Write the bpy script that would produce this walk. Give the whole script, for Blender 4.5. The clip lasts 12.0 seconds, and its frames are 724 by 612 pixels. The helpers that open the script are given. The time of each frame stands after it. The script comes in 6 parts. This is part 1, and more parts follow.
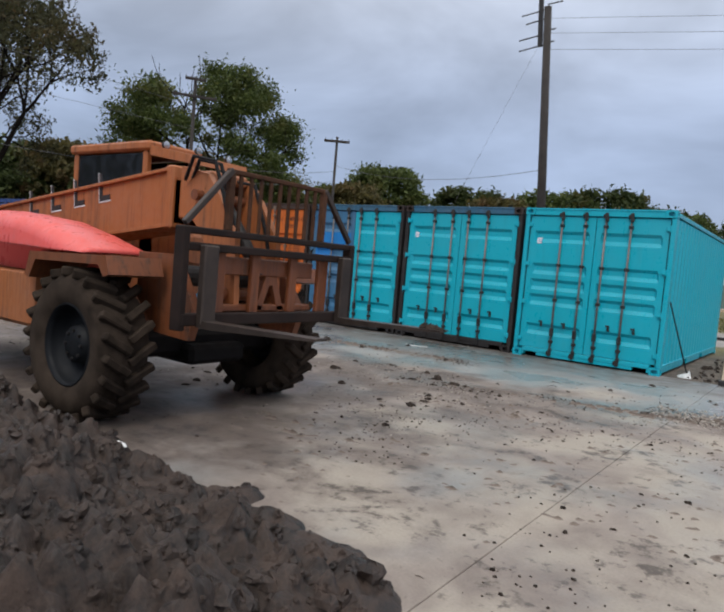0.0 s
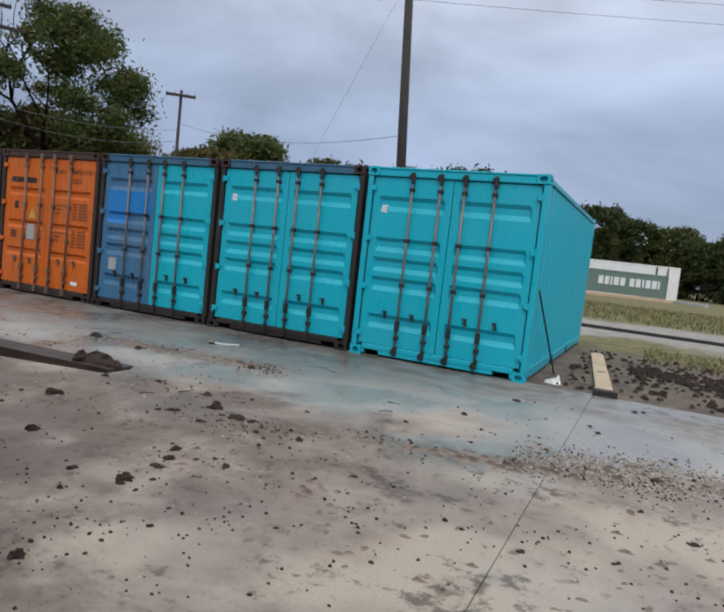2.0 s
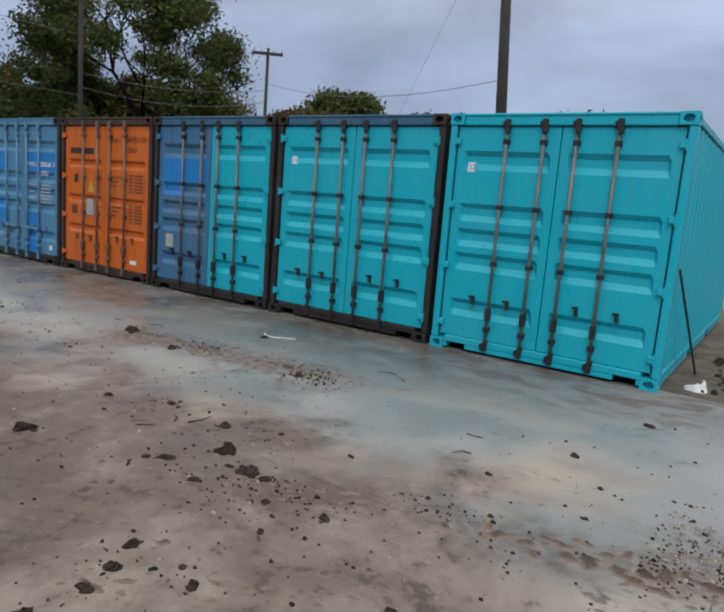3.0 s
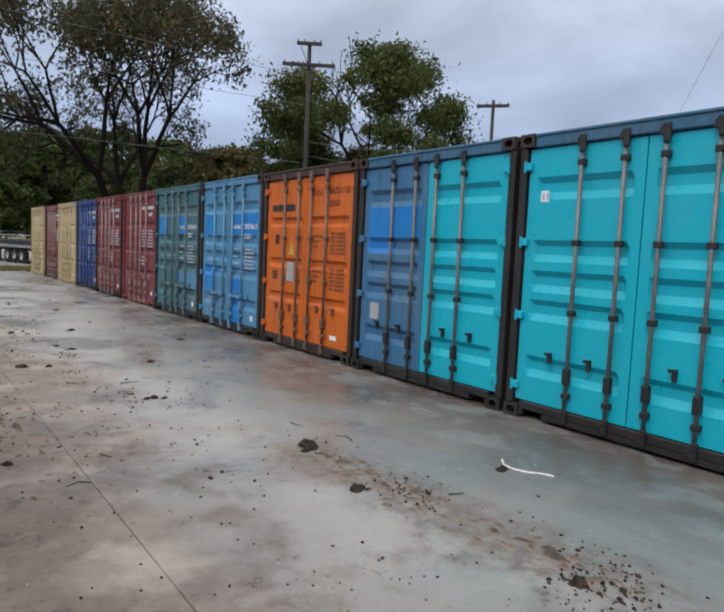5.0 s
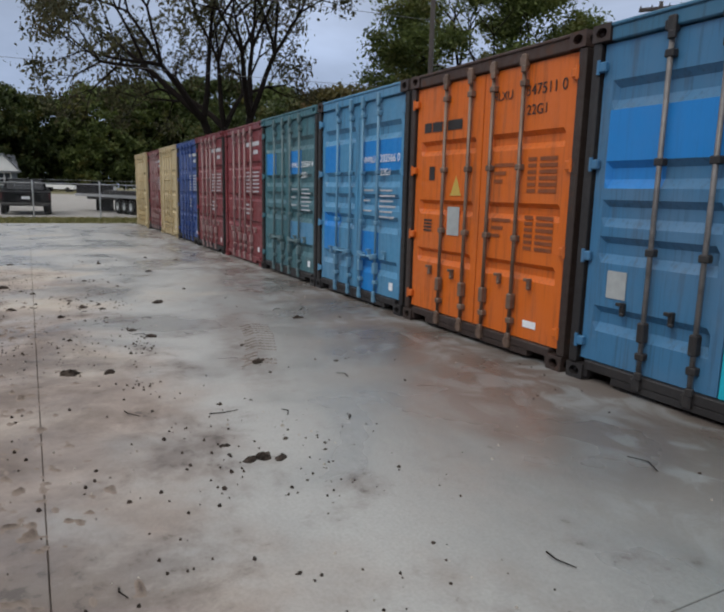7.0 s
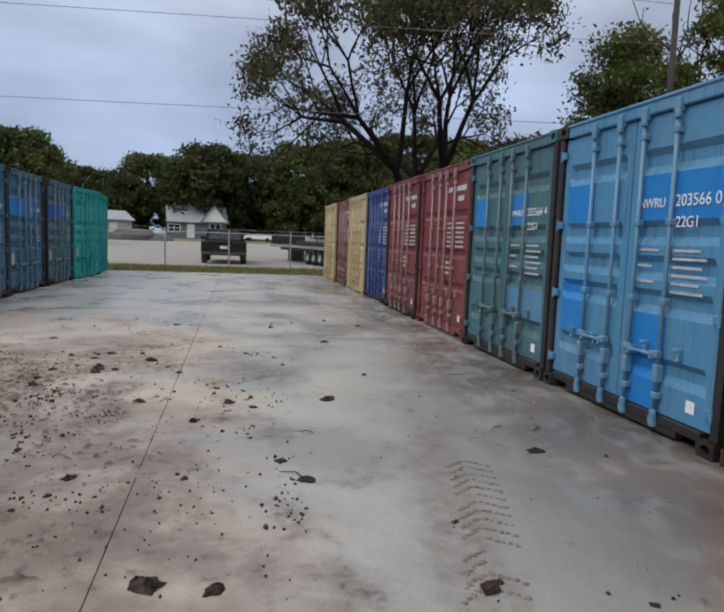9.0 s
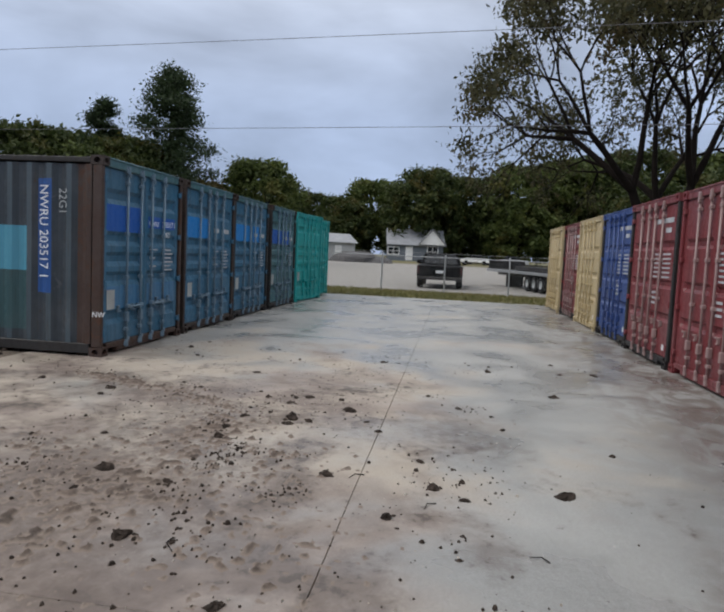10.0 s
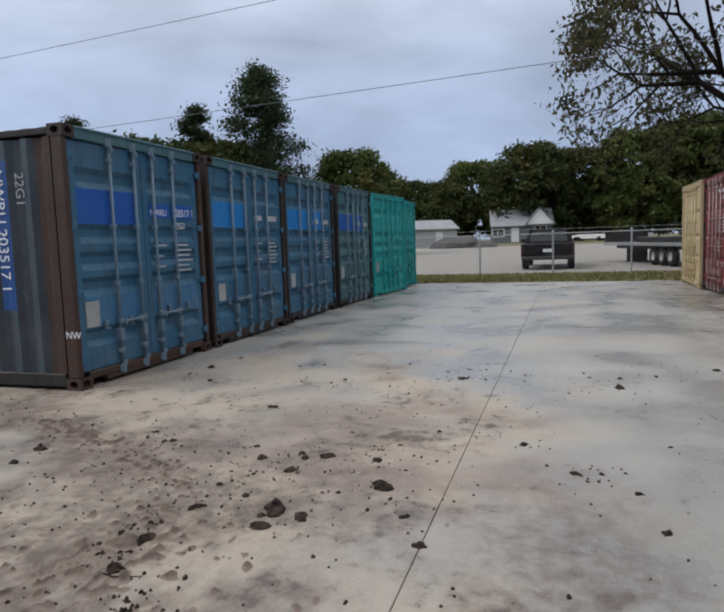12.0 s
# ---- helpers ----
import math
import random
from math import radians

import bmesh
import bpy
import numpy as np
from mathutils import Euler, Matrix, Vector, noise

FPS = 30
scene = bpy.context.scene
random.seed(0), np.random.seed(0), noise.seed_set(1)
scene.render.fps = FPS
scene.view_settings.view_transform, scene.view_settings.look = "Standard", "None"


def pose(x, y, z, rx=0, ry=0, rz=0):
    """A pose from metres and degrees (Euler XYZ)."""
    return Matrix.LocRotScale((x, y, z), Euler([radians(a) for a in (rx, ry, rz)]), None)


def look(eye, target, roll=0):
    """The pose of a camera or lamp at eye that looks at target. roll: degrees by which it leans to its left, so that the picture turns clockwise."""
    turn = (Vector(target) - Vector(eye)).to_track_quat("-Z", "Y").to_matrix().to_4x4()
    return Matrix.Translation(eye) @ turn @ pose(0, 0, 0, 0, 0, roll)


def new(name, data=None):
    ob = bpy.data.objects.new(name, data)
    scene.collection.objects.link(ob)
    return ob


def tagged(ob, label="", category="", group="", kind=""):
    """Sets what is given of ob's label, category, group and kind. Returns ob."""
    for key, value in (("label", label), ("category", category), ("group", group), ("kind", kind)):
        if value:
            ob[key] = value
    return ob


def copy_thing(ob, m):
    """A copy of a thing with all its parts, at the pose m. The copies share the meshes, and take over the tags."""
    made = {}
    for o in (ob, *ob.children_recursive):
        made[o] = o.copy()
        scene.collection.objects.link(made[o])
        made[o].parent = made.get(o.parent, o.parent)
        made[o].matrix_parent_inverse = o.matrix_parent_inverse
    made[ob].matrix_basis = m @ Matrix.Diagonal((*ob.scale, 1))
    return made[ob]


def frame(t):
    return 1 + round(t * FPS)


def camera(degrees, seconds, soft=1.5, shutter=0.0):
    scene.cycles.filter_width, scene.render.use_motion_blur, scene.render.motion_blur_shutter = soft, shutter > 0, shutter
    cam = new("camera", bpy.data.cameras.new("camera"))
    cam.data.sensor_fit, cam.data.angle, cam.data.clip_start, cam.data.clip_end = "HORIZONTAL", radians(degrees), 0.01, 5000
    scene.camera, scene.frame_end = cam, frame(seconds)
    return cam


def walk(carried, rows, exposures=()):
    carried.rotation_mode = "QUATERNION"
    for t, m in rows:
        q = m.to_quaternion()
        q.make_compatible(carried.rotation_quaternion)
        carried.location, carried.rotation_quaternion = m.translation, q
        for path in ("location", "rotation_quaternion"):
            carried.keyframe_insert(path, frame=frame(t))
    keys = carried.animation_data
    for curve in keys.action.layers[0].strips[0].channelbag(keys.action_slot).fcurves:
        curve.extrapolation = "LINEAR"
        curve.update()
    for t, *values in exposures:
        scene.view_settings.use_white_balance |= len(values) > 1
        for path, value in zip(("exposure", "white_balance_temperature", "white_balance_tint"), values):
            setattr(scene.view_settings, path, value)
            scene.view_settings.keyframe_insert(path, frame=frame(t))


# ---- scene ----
cam = camera(59.0, 12.0, soft=2.35)
# seconds, eye x y z, turn about x y z in degrees
ROWS = [
    (0, 0.239, 1.177, 1.349, 86.278, -4.897, 36.320),
    (0.5, 0.090, 1.782, 1.345, 86.176, -6.689, 28.574),
    (1, -0.056, 2.420, 1.340, 86.704, -6.490, 25.614),
    (1.5, -0.239, 3.131, 1.354, 86.819, -6.269, 24.137),
    (2, -0.437, 3.922, 1.407, 85.183, -6.231, 24.992),
    (2.5, -0.602, 4.770, 1.514, 82.117, -4.680, 28.788),
    (3, -0.912, 5.500, 1.576, 80.678, -4.428, 34.184),
    (5, -2.748, 7.295, 1.470, 85.089, -2.615, 53.578),
    (5.5, -3.377, 7.513, 1.440, 84.030, -1.807, 57.581),
    (6, -4.000, 7.666, 1.429, 82.065, -1.421, 59.791),
    (6.5, -4.818, 7.976, 1.371, 80.361, -1.449, 61.560),
    (8.5, -7.591, 8.786, 1.379, 83.382, -1.549, 71.223),
    (9, -8.146, 8.814, 1.400, 84.125, -2.161, 78.999),
    (9.5, -8.793, 8.816, 1.443, 84.789, -2.214, 88.799),
    (10, -9.423, 8.813, 1.505, 85.288, -2.685, 98.132),
    (10.5, -9.975, 8.886, 1.519, 86.166, -2.475, 105.327),
    (11, -10.546, 8.948, 1.507, 86.650, -1.022, 110.254),
    (11.5, -11.231, 8.914, 1.440, 86.392, 0.867, 110.936),
    (12, -12.047, 8.890, 1.357, 84.393, 1.921, 107.499),
]
walk(cam, [(t, pose(*row)) for t, *row in ROWS], exposures=((0.0, 0.0), (2.0, -0.02), (2.5, -0.12), (3.0, -0.12), (5.0, 0.17), (5.6, -0.06), (8.5, 0.03), (12.0, 0.0)))

# ---- overcast daylight ----
SUN_EL, SUN_AZ = radians(46), radians(157)
world = bpy.data.worlds.new("overcast_sky")
scene.world = world
world.use_nodes = True
wn, wl = world.node_tree.nodes, world.node_tree.links
wn.clear()


def wnode(kind, **sets):
    n = wn.new(kind)
    for key, value in sets.items():
        n.inputs[key].default_value = value
    return n


sky = wn.new("ShaderNodeTexSky")
sky.sky_type, sky.sun_disc, sky.sun_elevation, sky.sun_rotation = "NISHITA", False, SUN_EL, SUN_AZ
coord = wn.new("ShaderNodeTexCoord")
sep = wn.new("ShaderNodeSeparateXYZ")
wl.new(coord.outputs["Generated"], sep.inputs[0])
# a cloud deck: brighter overhead than at the horizon, as an overcast sky is
lift = wn.new("ShaderNodeMapRange")
lift.interpolation_type = "SMOOTHSTEP"
lift.inputs["From Min"].default_value, lift.inputs["From Max"].default_value = 0.12, 0.95
wl.new(sep.outputs["Z"], lift.inputs["Value"])
deck = wn.new("ShaderNodeMix")
deck.data_type = "RGBA"
deck.inputs[6].default_value, deck.inputs[7].default_value = (0.385, 0.475, 0.665, 1), (1.42, 1.42, 1.42, 1)
wl.new(lift.outputs[0], deck.inputs[0])
squash = wn.new("ShaderNodeMapping")
squash.inputs["Scale"].default_value = (1.0, 1.0, 2.6)
wl.new(coord.outputs["Generated"], squash.inputs[0])
puffs = wnode("ShaderNodeTexNoise", Scale=2.3, Detail=5.0, Roughness=0.52, Distortion=0.35)
wl.new(squash.outputs[0], puffs.inputs["Vector"])
band = wn.new("ShaderNodeMapRange")
for key, value in (("From Min", 0.33), ("From Max", 0.68), ("To Min", 0.74), ("To Max", 1.30)):
    band.inputs[key].default_value = value
wl.new(puffs.outputs[0], band.inputs["Value"])
clouds = wn.new("ShaderNodeVectorMath")
clouds.operation = "SCALE"
wl.new(deck.outputs[2], clouds.inputs[0])
wl.new(band.outputs[0], clouds.inputs["Scale"])
blue = wn.new("ShaderNodeVectorMath")
blue.operation = "SCALE"
blue.inputs["Scale"].default_value = 0.06
wl.new(sky.outputs[0], blue.inputs[0])
mixed = wn.new("ShaderNodeMix")
mixed.data_type = "RGBA"
mixed.inputs[0].default_value = 0.9
wl.new(blue.outputs[0], mixed.inputs[6])
wl.new(clouds.outputs[0], mixed.inputs[7])
back = wn.new("ShaderNodeBackground")
wl.new(mixed.outputs[2], back.inputs["Color"])
wout = wn.new("ShaderNodeOutputWorld")
wl.new(back.outputs[0], wout.inputs["Surface"])

sun = bpy.data.lights.new("sun", "SUN")
sun.energy, sun.angle, sun.color = 1.35, radians(25), (1.0, 0.96, 0.9)
sun_ob = new("sun", sun)
sun_ob.matrix_basis = look((3, -7, 7.9), (0, 0, 0))


# ---- materials ----
def shader(name):
    m = bpy.data.materials.new(name)
    m.use_nodes = True
    nt = m.node_tree
    return m, nt, nt.nodes["Principled BSDF"]


def tex(nt, kind, scale, vec=None, detail=6.0, rough=0.6, stretch=None, distortion=0.0):
    n = nt.nodes.new(kind)
    if kind == "ShaderNodeTexNoise":
        n.inputs["Detail"].default_value, n.inputs["Roughness"].default_value = detail, rough
        n.inputs["Distortion"].default_value = distortion
    n.inputs["Scale"].default_value = scale
    src = vec or place_of(nt)
    if stretch:
        mp = nt.nodes.new("ShaderNodeMapping")
        mp.inputs["Scale"].default_value = stretch
        nt.links.new(src, mp.inputs[0])
        src = mp.outputs[0]
    nt.links.new(src, n.inputs["Vector"])
    return n


def place_of(nt):
    """World position, so that no two things wear the same marks."""
    g = nt.nodes.get("where") or nt.nodes.new("ShaderNodeNewGeometry")
    g.name = "where"
    return g.outputs["Position"]


def ramp(nt, src, a, b, lo=0.0, hi=1.0):
    n = nt.nodes.new("ShaderNodeMapRange")
    n.interpolation_type = "SMOOTHSTEP"
    for key, value in (("From Min", a), ("From Max", b), ("To Min", lo), ("To Max", hi)):
        n.inputs[key].default_value = value
    nt.links.new(src, n.inputs["Value"])
    return n.outputs[0]


def blend(nt, fac, a, b, mode="MIX"):
    n = nt.nodes.new("ShaderNodeMix")
    n.data_type, n.blend_type = "RGBA", mode
    for sock, value in ((n.inputs[0], fac), (n.inputs[6], a), (n.inputs[7], b)):
        if isinstance(value, (int, float)):
            sock.default_value = value
        elif isinstance(value, (tuple, list)):
            sock.default_value = (*value[:3], 1)
        else:
            nt.links.new(value, sock)
    return n.outputs[2]


def calc(nt, op, a, b):
    n = nt.nodes.new("ShaderNodeMath")
    n.operation = op
    for sock, value in zip(n.inputs, (a, b)):
        if isinstance(value, (int, float)):
            sock.default_value = value
        else:
            nt.links.new(value, sock)
    return n.outputs[0]


def relief(nt, bsdf, height, strength, distance=0.02):
    b = nt.nodes.new("ShaderNodeBump")
    b.inputs["Strength"].default_value, b.inputs["Distance"].default_value = strength, distance
    nt.links.new(height, b.inputs["Height"])
    nt.links.new(b.outputs[0], bsdf.inputs["Normal"])


def paint(name, rgb, rust=0.2, fade=0.25, rough=0.42, grime=0.35):
    """Old paint on steel: faded patches, grime running down, rust spots."""
    m, nt, bsdf = shader(name)
    big = tex(nt, "ShaderNodeTexNoise", 1.3, detail=4)
    fine = tex(nt, "ShaderNodeTexNoise", 14, detail=6)
    runs = tex(nt, "ShaderNodeTexNoise", 3.0, detail=5, stretch=(4.0, 4.0, 0.35))
    pale = tuple(c * 0.62 + 0.38 * (0.30 * sum(rgb) / 3 + 0.14) for c in rgb)
    col = blend(nt, ramp(nt, big.outputs[0], 0.42, 0.72, 0, fade), rgb, pale)
    col = blend(nt, ramp(nt, runs.outputs[0], 0.52, 0.78, 0, grime), col, (0.055, 0.042, 0.032))
    if rust > 0:
        # narrow dirty trickles, and chalky scuffs where the coat has worn
        trickle = tex(nt, "ShaderNodeTexNoise", 7.0, detail=6, rough=0.65, stretch=(5.0, 5.0, 0.22))
        scuff = tex(nt, "ShaderNodeTexNoise", 4.5, detail=9, rough=0.72, distortion=0.6)
        col = blend(nt, ramp(nt, trickle.outputs[0], 0.50, 0.70, 0, min(0.75, grime * 1.1)), col, tuple(c * 0.42 + 0.010 for c in rgb))
        col = blend(nt, ramp(nt, scuff.outputs[0], 0.60, 0.72, 0, fade * 0.8), col, tuple(c * 0.7 + 0.11 for c in rgb))
    spots = calc(nt, "ADD", calc(nt, "MULTIPLY", fine.outputs[0], 0.55), calc(nt, "MULTIPLY", runs.outputs[0], 0.45))
    edge = 0.74 - 0.24 * rust
    rusty = ramp(nt, spots, edge, edge + 0.05, 0, min(1.0, 0.4 + rust))
    hue = blend(nt, fine.outputs[0], (0.11, 0.042, 0.018), (0.045, 0.026, 0.02))
    col = blend(nt, rusty, col, hue)
    nt.links.new(col, bsdf.inputs["Base Color"])
    nt.links.new(ramp(nt, spots, 0.35, 0.75, rough - 0.08, rough + 0.35), bsdf.inputs["Roughness"])
    relief(nt, bsdf, fine.outputs[0], 0.18, 0.004)
    return m


def plain(name, rgb, rough=0.6, metal=0.0, vary=0.25, scale=9.0, bump=0.15):
    m, nt, bsdf = shader(name)
    n = tex(nt, "ShaderNodeTexNoise", scale, detail=7)
    n2 = tex(nt, "ShaderNodeTexNoise", scale * 0.13, detail=3)
    mixv = calc(nt, "ADD", calc(nt, "MULTIPLY", n.outputs[0], 0.5), calc(nt, "MULTIPLY", n2.outputs[0], 0.5))
    col = blend(nt, ramp(nt, mixv, 0.3, 0.7), tuple(c * (1 - vary) for c in rgb), tuple(min(1, c * (1 + vary)) for c in rgb))
    nt.links.new(col, bsdf.inputs["Base Color"])
    nt.links.new(ramp(nt, n.outputs[0], 0.3, 0.7, max(0.05, rough - 0.12), min(1, rough + 0.12)), bsdf.inputs["Roughness"])
    bsdf.inputs["Metallic"].default_value = metal
    relief(nt, bsdf, n.outputs[0], bump, 0.01)
    return m


TEAL = paint("teal_paint", (0.002, 0.385, 0.50), rust=0.0, fade=0.12, rough=0.33, grime=0.10)
TEAL_OLD = paint("sea_green_paint", (0.01, 0.30, 0.30), rust=0.15, fade=0.3)
BLUE_OLD = paint("weathered_blue_paint", (0.028, 0.118, 0.205), rust=0.36, fade=0.45, grime=0.55)
BLUE_MID = paint("faded_blue_paint", (0.040, 0.150, 0.285), rust=0.28, fade=0.5, grime=0.5)
BLUE_SKY = paint("sky_blue_paint", (0.066, 0.225, 0.385), rust=0.28, fade=0.45, grime=0.5)
BLUE_NEW = paint("bright_blue_patch", (0.008, 0.18, 0.50), rust=0.05, fade=0.1, grime=0.15)
BLUE_DEEP = paint("deep_blue_patch", (0.008, 0.085, 0.36), rust=0.05, fade=0.1, grime=0.15)
BLUE_NAVY = paint("navy_paint", (0.03, 0.065, 0.21), rust=0.2, fade=0.35)
GREYGREEN = paint("grey_green_paint", (0.045, 0.132, 0.158), rust=0.3, fade=0.45, grime=0.5)
ORANGE = paint("orange_paint", (0.56, 0.118, 0.008), rust=0.24, fade=0.15, grime=0.5)
MAROON = paint("maroon_paint", (0.165, 0.026, 0.030), rust=0.25, fade=0.4, grime=0.45)
TAN = paint("tan_paint", (0.47, 0.375, 0.215), rust=0.2, fade=0.3)
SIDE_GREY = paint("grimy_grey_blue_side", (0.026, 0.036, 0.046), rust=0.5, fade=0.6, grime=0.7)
# lighter copy for the outward flats: the corrugation's light painted in
SIDE_RIDGE_LIT = paint("lit_grey_ridge", (0.052, 0.075, 0.092), rust=0.4, fade=0.4, grime=0.6)
SIDE_BAND = paint("pale_blue_overpaint", (0.065, 0.26, 0.36), rust=0.05, fade=0.15, grime=0.15)
SIDE_STRIP = paint("cobalt_strip", (0.015, 0.075, 0.26), rust=0.1, fade=0.2)
RUST = paint("rusted_steel", (0.044, 0.022, 0.015), rust=0.8, fade=0.3, rough=0.6, grime=0.5)
DARKSTEEL = paint("dark_rusty_steel", (0.014, 0.012, 0.012), rust=0.3, fade=0.2, rough=0.55)
RODSTEEL = plain("galvanised_rod_steel", (0.165, 0.155, 0.150), rough=0.55, metal=0.35, vary=0.4, scale=22)
RUBBER = plain("black_rubber", (0.014, 0.014, 0.015), rough=0.7, vary=0.3)
WHITE = plain("white_lettering", (0.72, 0.74, 0.76), rough=0.6, vary=0.12, scale=30)
BLACK = plain("black_marking", (0.022, 0.018, 0.017), rough=0.6, vary=0.3, scale=30)
DECAL = plain("grey_plate", (0.34, 0.36, 0.36), rough=0.45, vary=0.2)
YELLOW = plain("yellow_decal", (0.48, 0.33, 0.07), rough=0.5, vary=0.15)
WOOD = plain("pole_wood", (0.034, 0.028, 0.025), rough=0.85, vary=0.35, scale=18, bump=0.4)
PLANK = plain("pine_plank", (0.50, 0.38, 0.26), rough=0.75, vary=0.25, scale=20, bump=0.3)
BARK = plain("bark", (0.0135, 0.0105, 0.009), rough=0.95, vary=0.45, scale=7, bump=0.8)
WIRE = plain("overhead_wire", (0.12, 0.12, 0.13), rough=0.6)
GALV = plain("galvanised_fence", (0.36, 0.37, 0.38), rough=0.45, metal=0.5, vary=0.15)
CARBLACK = plain("black_car_paint", (0.004, 0.004, 0.005), rough=0.5, vary=0.2, bump=0.02)
GLASS = plain("dark_window", (0.012, 0.014, 0.017), rough=0.12, vary=0.1, bump=0.0)
LAMP_RED = plain("tail_lamp_red", (0.06, 0.008, 0.008), rough=0.3, vary=0.1)
CHROME = plain("dull_chrome", (0.45, 0.46, 0.48), rough=0.25, metal=0.9, vary=0.1)
SIDING = plain("grey_siding", (0.13, 0.15, 0.175), rough=0.8, vary=0.1)
SHED = plain("pale_shed_metal", (0.42, 0.43, 0.44), rough=0.6, vary=0.12)
ROOFGREY = plain("roof_shingle", (0.26, 0.27, 0.29), rough=0.9, vary=0.2)
WHITEPAINT = plain("white_paint", (0.78, 0.78, 0.77), rough=0.6, vary=0.06)
GREENPAINT = paint("pale_green_paint", (0.15, 0.22, 0.19), rust=0.08, fade=0.3)
MACHINE = paint("machine_orange", (0.37, 0.118, 0.034), rust=0.5, fade=0.3, rough=0.5, grime=0.8)
# darker machine orange for frame and carriage: grime, with their shade painted in
MACHINE_GRIMY_SHADE = paint("grimy_shaded_orange_paint", (0.19, 0.057, 0.019), rust=0.6, fade=0.2, rough=0.45, grime=1.0)
RUST_DARK = paint("dark_brown_rusted_post", (0.028, 0.016, 0.012), rust=0.6, fade=0.2, rough=0.6, grime=0.5)
TEAL_DIM = paint("dim_green_blue_paint", (0.03, 0.075, 0.082), rust=0.25, fade=0.4, grime=0.5)
PALE_PRINT = plain("faded_white_print", (0.40, 0.41, 0.43), rough=0.7, vary=0.25, scale=25)
HOODRED = paint("faded_red_hood", (0.74, 0.10, 0.085), rust=0.0, fade=0.25, rough=0.3, grime=0.12)
TYRE = plain("muddy_tyre_rubber", (0.034, 0.025, 0.019), rough=0.95, vary=0.7, scale=7, bump=0.8)
RIM = plain("dark_wheel_rim", (0.008, 0.009, 0.011), rough=0.6, vary=0.3)
CARRIAGE = plain("dark_brown_carriage_steel", (0.021, 0.013, 0.011), rough=0.7, vary=0.5, scale=14)
BACKREST = plain("rusty_brown_bar", (0.070, 0.032, 0.018), rough=0.8, vary=0.5, scale=16)
OILBLACK = plain("oily_black_casting", (0.007, 0.006, 0.006), rough=0.7, vary=0.4)
FORK = plain("worn_fork_steel", (0.06, 0.045, 0.038), rough=0.5, metal=0.5, vary=0.35)


def earth(name, dark, light, scale=1.6, rough=0.9, wet=0.0, bump=0.8):
    m, nt, bsdf = shader(name)
    a = tex(nt, "ShaderNodeTexNoise", scale, detail=8, rough=0.65)
    b = tex(nt, "ShaderNodeTexNoise", scale * 11, detail=6, rough=0.7)
    f = calc(nt, "ADD", calc(nt, "MULTIPLY", a.outputs[0], 0.6), calc(nt, "MULTIPLY", b.outputs[0], 0.4))
    nt.links.new(blend(nt, ramp(nt, f, 0.36, 0.64), dark, light), bsdf.inputs["Base Color"])
    nt.links.new(ramp(nt, a.outputs[0], 0.4, 0.65, rough - wet, rough), bsdf.inputs["Roughness"])
    relief(nt, bsdf, f, bump, 0.03)
    return m


MUD = earth("wet_mud", (0.008, 0.005, 0.004), (0.072, 0.047, 0.036), scale=5.5, rough=0.75, wet=0.42, bump=1.0)
DRY_FILM = earth("dried_mud_film", (0.115, 0.094, 0.082), (0.18, 0.15, 0.13), scale=6.0, rough=0.9, bump=0.4)
CLOD = earth("mud_clod", (0.017, 0.013, 0.011), (0.070, 0.053, 0.043), scale=14.0)
STONE = earth("pale_gravel", (0.22, 0.19, 0.16), (0.55, 0.50, 0.44), scale=30)
ROD_BLUE = paint("painted_blue_grey_rod", (0.12, 0.19, 0.25), rust=0.35, fade=0.4)
ROD_SKY = paint("painted_sky_blue_rod", (0.10, 0.24, 0.36), rust=0.3, fade=0.4)
ROD_PALE = paint("chalky_pink_grey_rod", (0.30, 0.20, 0.19), rust=0.35, fade=0.3)
ROD_GREEN = paint("painted_grey_green_rod", (0.09, 0.15, 0.16), rust=0.35, fade=0.4)


def trodden():
    """Thin mud: a dusty film where it is thinnest, dark and damp where it lies thick."""
    m = earth("trodden_mud", (0.050, 0.037, 0.030), (0.150, 0.116, 0.096), scale=6.0, rough=0.85, wet=0.2, bump=0.6)
    nt = m.node_tree
    bsdf = nt.nodes["Principled BSDF"]
    mud = bsdf.inputs["Base Color"].links[0].from_socket
    axes = nt.nodes.new("ShaderNodeSeparateXYZ")
    nt.links.new(place_of(nt), axes.inputs[0])
    nt.links.new(blend(nt, ramp(nt, axes.outputs["Z"], 0.0, 0.016), (0.205, 0.166, 0.140), mud), bsdf.inputs["Base Color"])
    return m


MUD_THIN = trodden()
# dull, dusty surfaces shine little
for dull, gloss in ((TYRE, 0.08), (BARK, 0.1), (CARRIAGE, 0.2), (BACKREST, 0.2), (OILBLACK, 0.15), (MUD, 0.5), (MUD_THIN, 0.2), (CLOD, 0.15), (CARBLACK, 0.06), (RIM, 0.2), (RUBBER, 0.2)):
    dull.node_tree.nodes["Principled BSDF"].inputs["Specular IOR Level"].default_value = gloss


